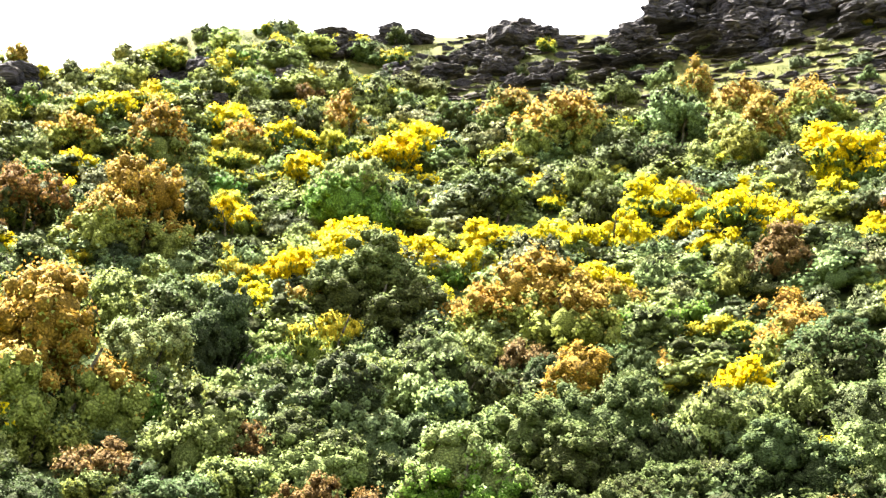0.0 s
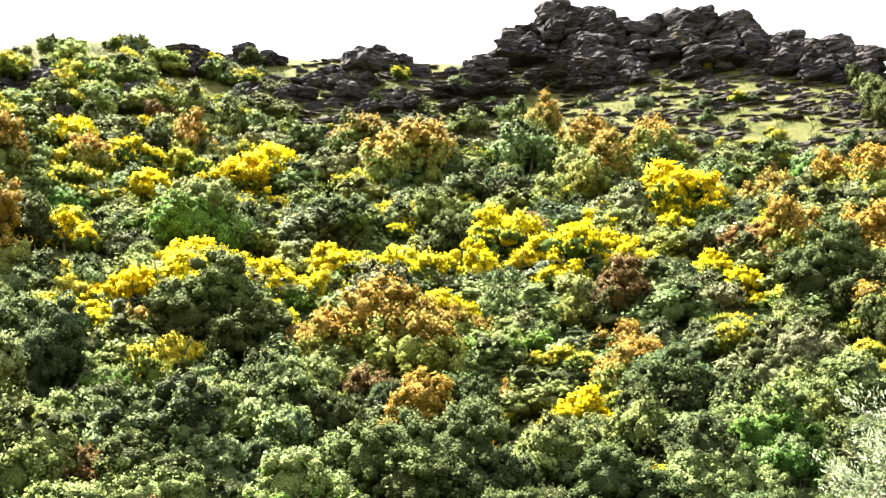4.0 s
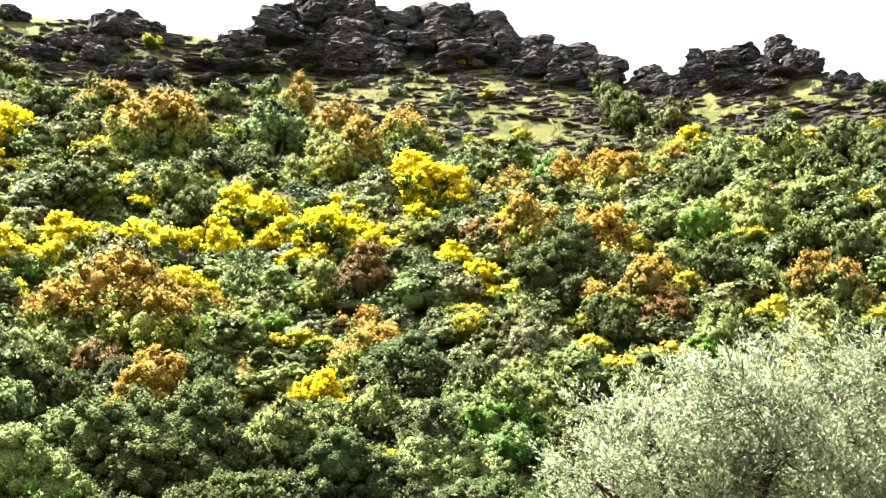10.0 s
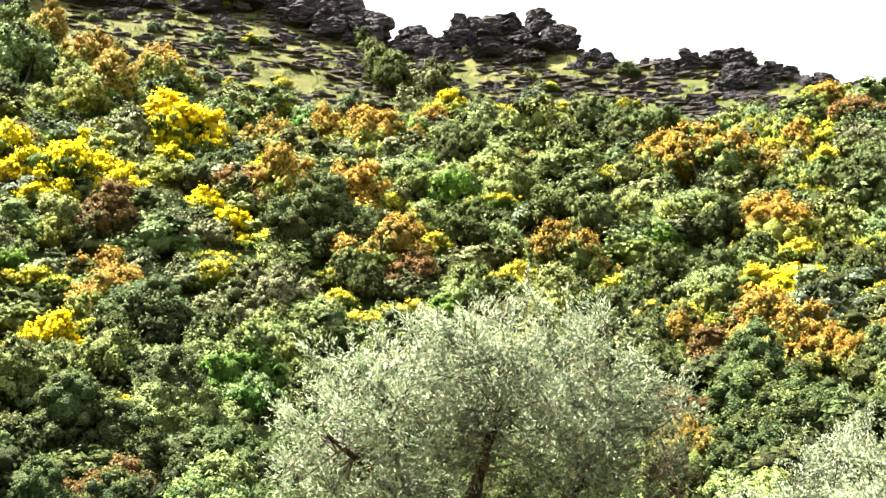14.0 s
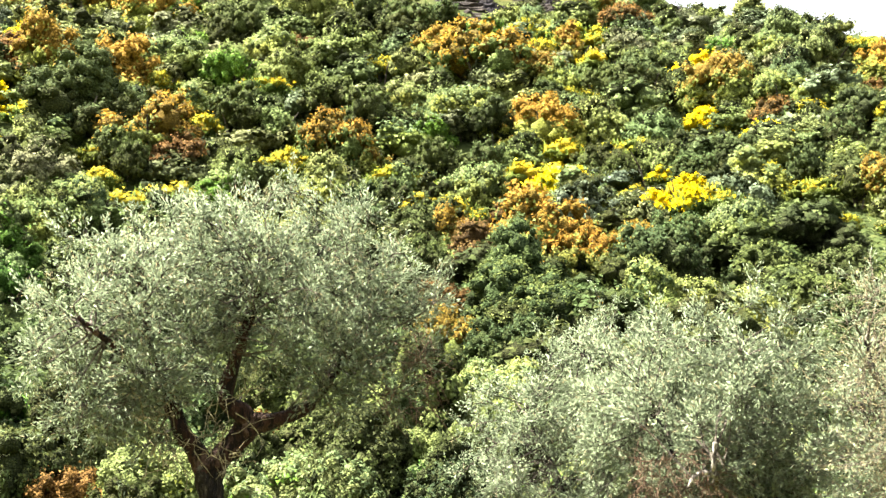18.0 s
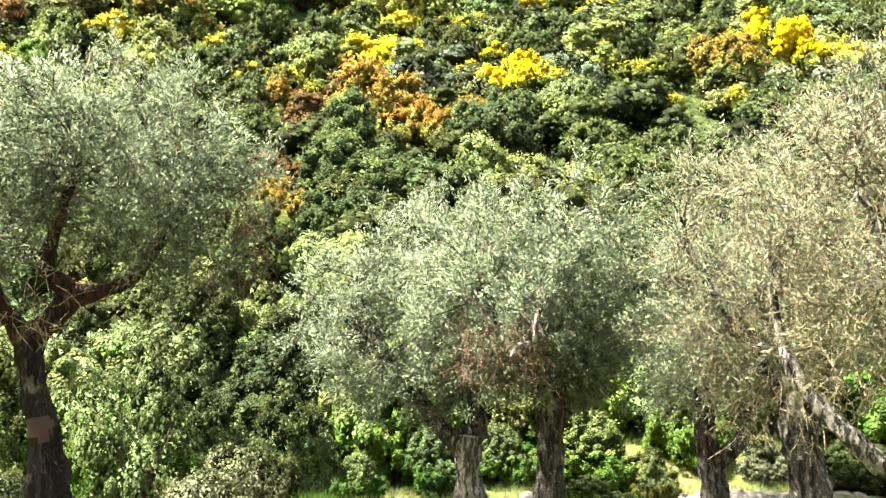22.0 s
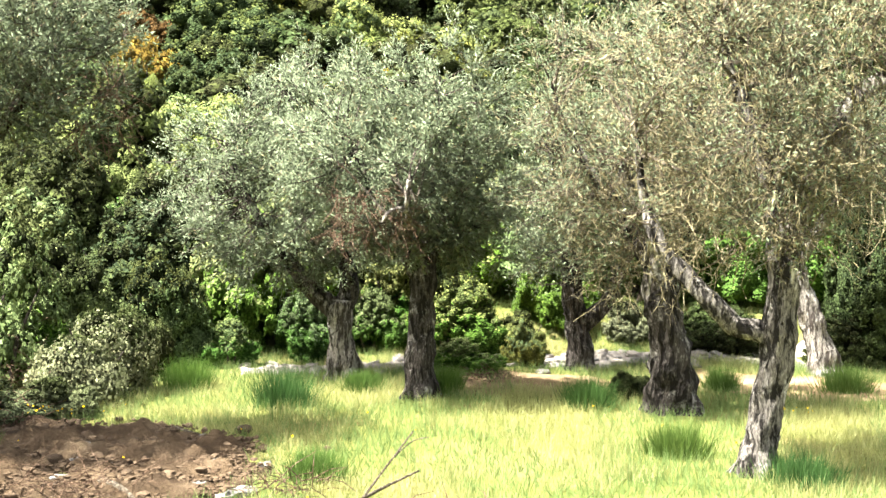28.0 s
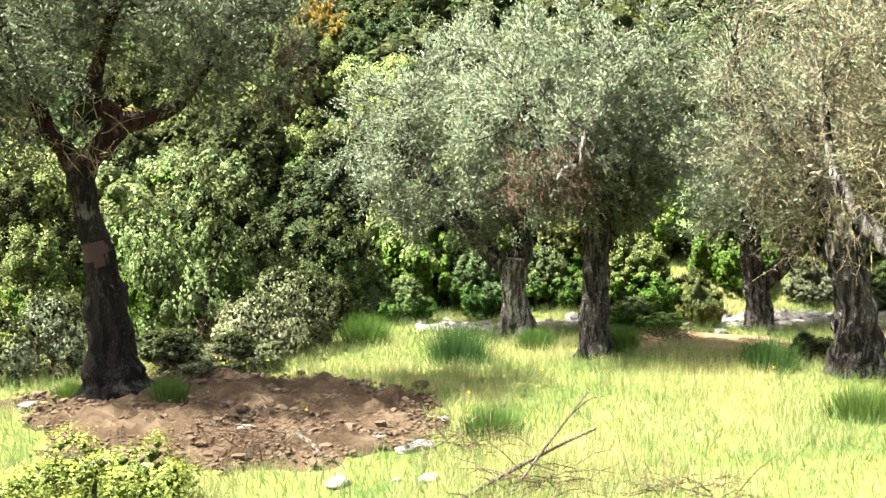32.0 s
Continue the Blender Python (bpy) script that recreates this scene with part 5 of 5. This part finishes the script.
def pebble_mesh(seed, flat):
    bm = bmesh.new()
    bmesh.ops.create_icosphere(bm, subdivisions=2, radius=0.5)
    off = Vector((seed * 3.7, 1.3, seed))
    for v in bm.verts:
        n = v.co.normalized()
        v.co = n * 0.5 * (1 + 0.4 * noise.noise(n * 1.3 + off) + 0.2 * noise.noise(n * 3.5 + off))
        v.co.z *= flat
    me = bpy.data.meshes.new("stone")
    bm.to_mesh(me)
    bm.free()
    return me


def stone_things():
    rng = random.Random(21)
    pale = [pebble_mesh(i, 0.55) for i in range(5)]
    for me in pale:
        me.materials.append(M_FIELDSTONE)
    clod = [pebble_mesh(9 + i, 0.7) for i in range(4)]
    for me in clod:
        me.materials.append(M_CLOD)
    for i in range(295):
        t = rng.random() ** 0.8
        az = 13.5 + t * 25 + rng.uniform(-0.3, 0.3)
        d = 17.6 + t * 2.0 + rng.gauss(0, 0.22 + 0.35 * t)
        x, y, z = spot(az, d)
        s = rng.uniform(0.06, 0.19) * (1.6 if rng.random() < 0.1 else 1)
        ob = new("bed_stone", pale[i % 5])
        ob.matrix_basis = Matrix.LocRotScale((x, y, z + s * 0.12), Euler((rng.uniform(-0.3, 0.3), rng.uniform(-0.3, 0.3), rng.uniform(0, 6))), (s * 1.4, s, s))
        tagged(ob, "pale grey stone in the dry stony bed", "stone", "stones of the dry bed")
    for i in range(80):
        az, d = rng.gauss(7.0, 3.8), rng.gauss(12.6, 0.95)
        if not 10.5 < d < 14.6:
            continue
        x, y, z = spot(az, d)
        s = rng.uniform(0.04, 0.10) * (1.9 if rng.random() < 0.1 else 1)
        ob = new("earth_clod", clod[i % 4])
        ob.matrix_basis = Matrix.LocRotScale((x, y, z + 0.04 + s * 0.15), Euler((0, 0, rng.uniform(0, 6))), (s * 1.3, s, s))
        tagged(ob, "brown clod of dug earth on bare ground", "clod", "clods of dug earth")
    for i in range(46):
        az, d = rng.uniform(-4, 16), rng.uniform(9.6, 13.4)
        x, y, z = spot(az, d)
        s = rng.uniform(0.05, 0.2)
        ob = new("field_stone", pale[i % 5])
        ob.matrix_basis = Matrix.LocRotScale((x, y, z + s * 0.15), Euler((0, 0, rng.uniform(0, 6))), (s * 1.3, s, s * 0.9))
        tagged(ob, "pale stone lying on the grove floor", "stone", "stones on the grove floor")


stone_things()


def earth_material():
    m, t, p = nodes_of("bare_earth")
    n = noise_node(t, 2.2, 8, 0.7)
    f = noise_node(t, 22, 7, 0.75)
    c = mix(t, 0.4, ramp(t, n.outputs["Fac"], ((0.32, (0.05, 0.033, 0.020)), (0.5, (0.14, 0.096, 0.058)), (0.64, (0.27, 0.20, 0.13)))).outputs[0],
            ramp(t, f.outputs["Fac"], ((0.3, (0.05, 0.032, 0.02)), (0.7, (0.17, 0.13, 0.085)))).outputs[0])
    big = noise_node(t, 0.9, 3, 0.5)
    c = mix(t, ramp(t, big.outputs["Fac"], ((0.4, (0, 0, 0)), (0.52, (1, 1, 1)))).outputs[0], mix(t, 0.6, c, (0.028, 0.018, 0.012)), c)
    t.links.new(c, p.inputs["Base Color"])
    p.inputs["Roughness"].default_value = 1.0
    p.inputs["Specular IOR Level"].default_value = 0.05
    bump(t, p, f.outputs["Fac"], 1.0, 0.11)
    return m


M_EARTH = earth_material()


def bed_line(az):
    return 17.6 + 2.0 * (az - 13.5) / 25


def bed_half(az):
    t = (az - 13.5) / 25
    return 0.0 if t < 0 else min(0.35 + 0.4 * t, 1.1) + 0.15 * math.sin(az * 2.1)


def gravel_bed():
    """The dry bed of pale gravel behind the olives."""
    verts, faces = [], []
    n = 0
    for i in range(150):
        az = 13.6 + i * 0.2
        for j in range(9):
            d = bed_line(az) + bed_half(az) * (j / 4 - 1)
            x, y, z = spot(az, d)
            verts.append((x, y, z + 0.025 - 0.03 * (abs(j - 4) == 4) + 0.025 * noise.noise(Vector((x * 5, y * 5, 0)))))
        if i:
            faces += [(n - 9 + j, n + j, n + j + 1, n - 8 + j) for j in range(8)]
        n += 9
    tagged(new("gravel_bed", mesh_of("gravel_bed", verts, faces, M_FIELDSTONE, True)), "dry bed of pale gravel behind the olive trees", "ground", kind="structure")


gravel_bed()


def earth_edge(az, d):
    """Above zero where the ground is bare."""
    e = 1 - ((az - 5.0) / 10.5) ** 2 - ((d - 12.5 + 0.04 * az) / 2.05) ** 2
    return e + 0.55 * noise.noise(Vector((az * 0.35, d * 1.3, 4)))


def bare_earth():
    verts, faces, at = [], [], {}
    for i in range(90):
        for j in range(60):
            az, d = -7 + i * 0.29, 9.2 + j * 0.096
            x, y, z = spot(az, d)
            e = earth_edge(az, d)
            lump = noise.noise(Vector((x * 2.1, y * 2.1, 2))) * 0.13 + noise.noise(Vector((x * 6, y * 6, 7))) * 0.10 + noise.noise(Vector((x * 14, y * 14, 3))) * 0.065
            verts.append((x, y, z + min(0.03, e * 0.12 - 0.02) + max(0, min(1, e * 2)) * (0.05 + lump)))
    for i in range(89):
        for j in range(59):
            if earth_edge(-7 + i * 0.29, 9.2 + j * 0.096) > -0.15:
                faces.append((i * 60 + j, i * 60 + j + 1, (i + 1) * 60 + j + 1, (i + 1) * 60 + j))
    tagged(new("bare_earth", mesh_of("bare_earth", verts, faces, M_EARTH, True)), "patch of dug bare brown earth in the grass", "ground", kind="structure")


bare_earth()


def strip_edge(az, d):
    """Above zero on the trodden strip in front of the stony bed."""
    return 0.55 - abs(d - 16.6 - 0.03 * (az - 30)) / 1.5 - max(0, 24 - az) * 0.25 + 0.9 * noise.noise(Vector((az * 0.3, d * 0.9, 8)))


def bare_strip():
    """Bare sandy soil showing through the grass beside the bed."""
    m, t, p = nodes_of("sandy_soil")
    n, f = noise_node(t, 1.6, 7, 0.7), noise_node(t, 22, 6, 0.7)
    col = ramp(t, n.outputs["Fac"], ((0.34, (0.12, 0.085, 0.045)), (0.5, (0.22, 0.155, 0.085)), (0.66, (0.33, 0.25, 0.155)))).outputs[0]
    t.links.new(mix(t, 0.3, col, ramp(t, f.outputs["Fac"], ((0.3, (0.07, 0.05, 0.028)), (0.7, (0.30, 0.23, 0.14)))).outputs[0]), p.inputs["Base Color"])
    p.inputs["Roughness"].default_value = 1.0
    p.inputs["Specular IOR Level"].default_value = 0.05
    bump(t, p, f.outputs["Fac"], 1.0, 0.03)
    verts, faces = [], []
    for i in range(100):
        for j in range(30):
            az, d = 20 + i * 0.25, 15.0 + j * 0.11
            x, y, z = spot(az, d)
            verts.append((x, y, z + max(-0.03, min(0.02, strip_edge(az, d) * 0.15)) + 0.012 * noise.noise(Vector((x * 7, y * 7, 1)))))
    for i in range(99):
        for j in range(29):
            if strip_edge(20 + i * 0.25, 15.0 + j * 0.11) > -0.15:
                faces.append((i * 30 + j, i * 30 + j + 1, (i + 1) * 30 + j + 1, (i + 1) * 30 + j))
    tagged(new("sandy_soil", mesh_of("sandy_soil", verts, faces, m, True)), "strip of bare sandy soil beside the stony bed", "ground", kind="structure")


bare_strip()


def rubble():
    """Crumbs of dug earth."""
    rng = np.random.default_rng(5)
    v, f = ball(1)
    bits = []
    while len(bits) < 3400:
        az, d = rng.uniform(-4.5, 16), rng.uniform(10.2, 14.6)
        e = earth_edge(az, d)
        if e < 0.05 or rng.random() > 0.4 + e:
            continue
        x, y, z = spot(az, d)
        s = rng.uniform(0.01, 0.027) * (2.2 if rng.random() < 0.05 else 1)
        q = v * s * rng.uniform(0.5, 1.4, (len(v), 1)) * np.array((1.3, 1.0, 0.7)) + np.array((x, y, z + 0.05 + rng.uniform(-0.02, 0.04)))
        bits.append((q, f))
    v, f = joined(bits)
    tagged(new("earth_rubble", mesh_of("earth_rubble", v, f, M_CLOD)), "crumbled brown earth on the dug patch", "rubble", kind="stuff")


rubble()


def grass_cover():
    rng = np.random.default_rng(8)
    for name, count, mat, tall, wide in (("meadow_grass", 125000, M_GRASS, 0.16, 0.0078), ("green_grass", 95000, M_FRESH, 0.17, 0.0078)):
        az = rng.uniform(-8, 47, count * 2)
        d = np.sqrt(rng.uniform(8.3 ** 2, 24.5 ** 2, count * 2))
        pts = []
        for a, q in zip(az, d):
            patch = noise.noise(Vector((a * 0.16, q * 0.55, 1))) + 0.5 * noise.noise(Vector((a * 0.6, q * 1.6, 6)))
            if mat is M_FRESH:
                patch = patch + 0.25 * (a > 30) + 0.5 * (q < 10.3) + 0.3 * (q > 18.5) + 0.25
            else:
                patch = 0.1 - patch
            if abs(q - bed_line(a)) < bed_half(a) - 0.1 or (q > 20.5 and a < 14):
                continue
            if a > 20 and 14.8 < q < 18.4 and strip_edge(a, q) > 0.02 * (a * 911 % 17):
                continue
            if patch < 0.02 * ((a * 7919) % 10) or (q < 15 and earth_edge(a, q) > 0.3 * (a * 577 % 1) ** 2 - 0.06):
                continue
            x, y = q * math.sin(radians(a)), q * math.cos(radians(a))
            pts.append((x, y, land(x, y) - 0.01))
            if len(pts) >= count:
                break
        pts = np.array(pts)
        v, f = blades(pts, rng.normal(0, 0.35, (len(pts), 3)) + np.array((0, 0, 1.0)), tall, wide, rng)
        label = "dry yellow-green meadow grass under the olives" if mat is M_GRASS else "fresh green grass in the grove"
        tagged(new(name, mesh_of(name, v, f, mat)), label, "grass", kind="stuff")


grass_cover()


def tuft(az, d, w, h, seed):
    rng = np.random.default_rng(seed)
    n = 1500
    base = rng.normal(0, w * 0.18, (n, 3))
    base[:, 2] = 0
    ways = base / w * 0.7 + rng.normal(0, 0.2, (n, 3)) + np.array((0, 0, 1.0))
    v, f = blades(base, ways, h, 0.009, rng)
    ob = new("grass_tuft", mesh_of("grass_tuft", v, f, M_LUSH))
    ob.matrix_basis = Matrix.Translation(spot(az, d))
    tagged(ob, "tall dense tuft of green grass", "grass tuft", "grass tufts")


tuft(15.6, 15.0, 0.78, 0.42, 40)
tuft(11.2, 16.4, 0.70, 0.37, 41)
tuft(29.7, 14.8, 0.63, 0.34, 42)
tuft(19.2, 15.9, 0.52, 0.25, 43)
tuft(33.8, 12.6, 0.71, 0.30, 44)
tuft(41.2, 16.6, 0.71, 0.31, 45)
tuft(39.3, 11.5, 0.76, 0.27, 46)
tuft(17.1, 11.2, 0.58, 0.24, 47)
tuft(23.2, 15.7, 0.37, 0.30, 48)
tuft(35.8, 16.6, 0.47, 0.27, 49)
tuft(2.2, 12.9, 0.36, 0.24, 50)
tuft(-2.0, 13.3, 0.38, 0.19, 51)

M_FLOWER = foliage("meadow_flower", (0.5, 0.36, 0.005), (0.75, 0.55, 0.01), (0.8, 0.62, 0.02), 0.2)


def flowers():
    rng = np.random.default_rng(3)
    pts = []
    for a, q, n, s in ((5.2, 14.2, 26, 0.25), (4.0, 14.4, 14, 0.2), (38.5, 14.0, 12, 0.15), (33, 13.5, 10, 1.0), (20, 12, 10, 2.0)):
        for _ in range(n):
            x, y, z = spot(a, q)
            x, y = x + rng.normal(0, s), y + rng.normal(0, s)
            pts.append((x, y, land(x, y) + rng.uniform(0.12, 0.25)))
    pts = np.array(pts)
    v, f = cards(pts, np.tile((0, 0, 1.0), (len(pts), 1)), 0.026, 0.026, rng, 0.8)
    tagged(new("meadow_flower", mesh_of("meadow_flower", v, f, M_FLOWER)), "small yellow flowers scattered in the grass", "flowers", kind="stuff")


flowers()


def stick(label, points, radius):
    run = bezier(points, 5)
    v, f = tube(run, np.linspace(radius, radius * 0.4, len(run)), 7, 0.15, 3)
    ob = new("dead_branch", mesh_of("dead_branch", v, f, M_DEADWOOD, True))
    tagged(ob, label, "branch", "fallen branches")
    return ob


def lying(*spots):
    return [tuple(Vector(spot(a, d)) + Vector((0, 0, h))) for a, d, h in spots]


stick("long pale dead branch lying across the grass", lying((15.22, 9.04, 0.02), (17.89, 9.57, 0.10), (20.13, 10.26, 0.14), (21.88, 10.92, 0.16)), 0.022)
stick("thin forked dead branch propped in the grass", lying((17.88, 9.19, 0.02), (19.47, 9.86, 0.20), (20.66, 10.00, 0.45), (21.62, 10.32, 0.62)), 0.014)
stick("side shoot of a dead branch", lying((20.66, 10.00, 0.45), (21.57, 10.24, 0.55), (22.35, 10.20, 0.60)), 0.008)
stick("bleached root on the bare earth", lying((7.48, 11.45, 0.06), (8.13, 10.93, 0.12), (8.77, 10.64, 0.10), (9.21, 10.41, 0.04)), 0.035)
stick("short stick on the bare earth", lying((10.52, 13.61, 0.06), (11.17, 13.07, 0.10), (11.78, 13.09, 0.05)), 0.02)
stick("low twig in the grass", lying((23.40, 9.63, 0.04), (25.73, 9.48, 0.08), (28.02, 9.29, 0.05)), 0.012)
stand("sapling", -1.1, 9.4, 1.24, 0.77, "airy")
stand("sapling", -3.7, 9.2, 0.71, 0.49, "airy")


def brush(label, az, d, w, h, count, seed):
    """A heap of dry twigs and cut shoots."""
    rng = np.random.default_rng(seed)
    bits = []
    for _ in range(count // 2 if d < 12 else count):
        p = Vector((rng.normal(0, w * 0.25), rng.normal(0, w * 0.2), abs(rng.normal(0, h * 0.4))))
        q = Vector((rng.normal(0, 1), rng.normal(0, 1), rng.normal(0, 0.4))).normalized() * rng.uniform(0.15, 0.5)
        q.z = max(q.z, -p.z)
        bits.append(tube([p, p + q * 0.5 + Vector((0, 0, 0.03)), p + q], (0.006, 0.0045, 0.002), 3))
    v, f = joined(bits)
    ob = new("brushwood", mesh_of("brush_heap", v, f, M_DRYTWIG))
    ob.matrix_basis = Matrix.Translation(spot(az, d))
    tagged(ob, label, "brushwood", kind="stuff")


brush("heap of dry brown twigs on the grove floor", 6.3, 10.8, 1.12, 0.36, 170, 60)
brush("heap of dry brown twigs on the grove floor", 16.0, 10.6, 0.80, 0.23, 110, 61)
brush("heap of dry brown twigs on the grove floor", 19.2, 9.4, 1.06, 0.18, 120, 62)
brush("heap of dry brown twigs on the grove floor", 25.5, 9.5, 0.99, 0.16, 100, 63)
brush("heap of dry brown twigs on the grove floor", 3.0, 14.1, 0.99, 0.40, 120, 64)
brush("heap of dry brown twigs on the grove floor", -2.9, 15.1, 1.07, 0.57, 140, 65)
brush("heap of dry brown twigs on the grove floor", 4.6, 16.4, 1.24, 0.70, 140, 66)
brush("heap of dry brown twigs on the grove floor", 25.0, 16.6, 0.86, 0.11, 60, 67)
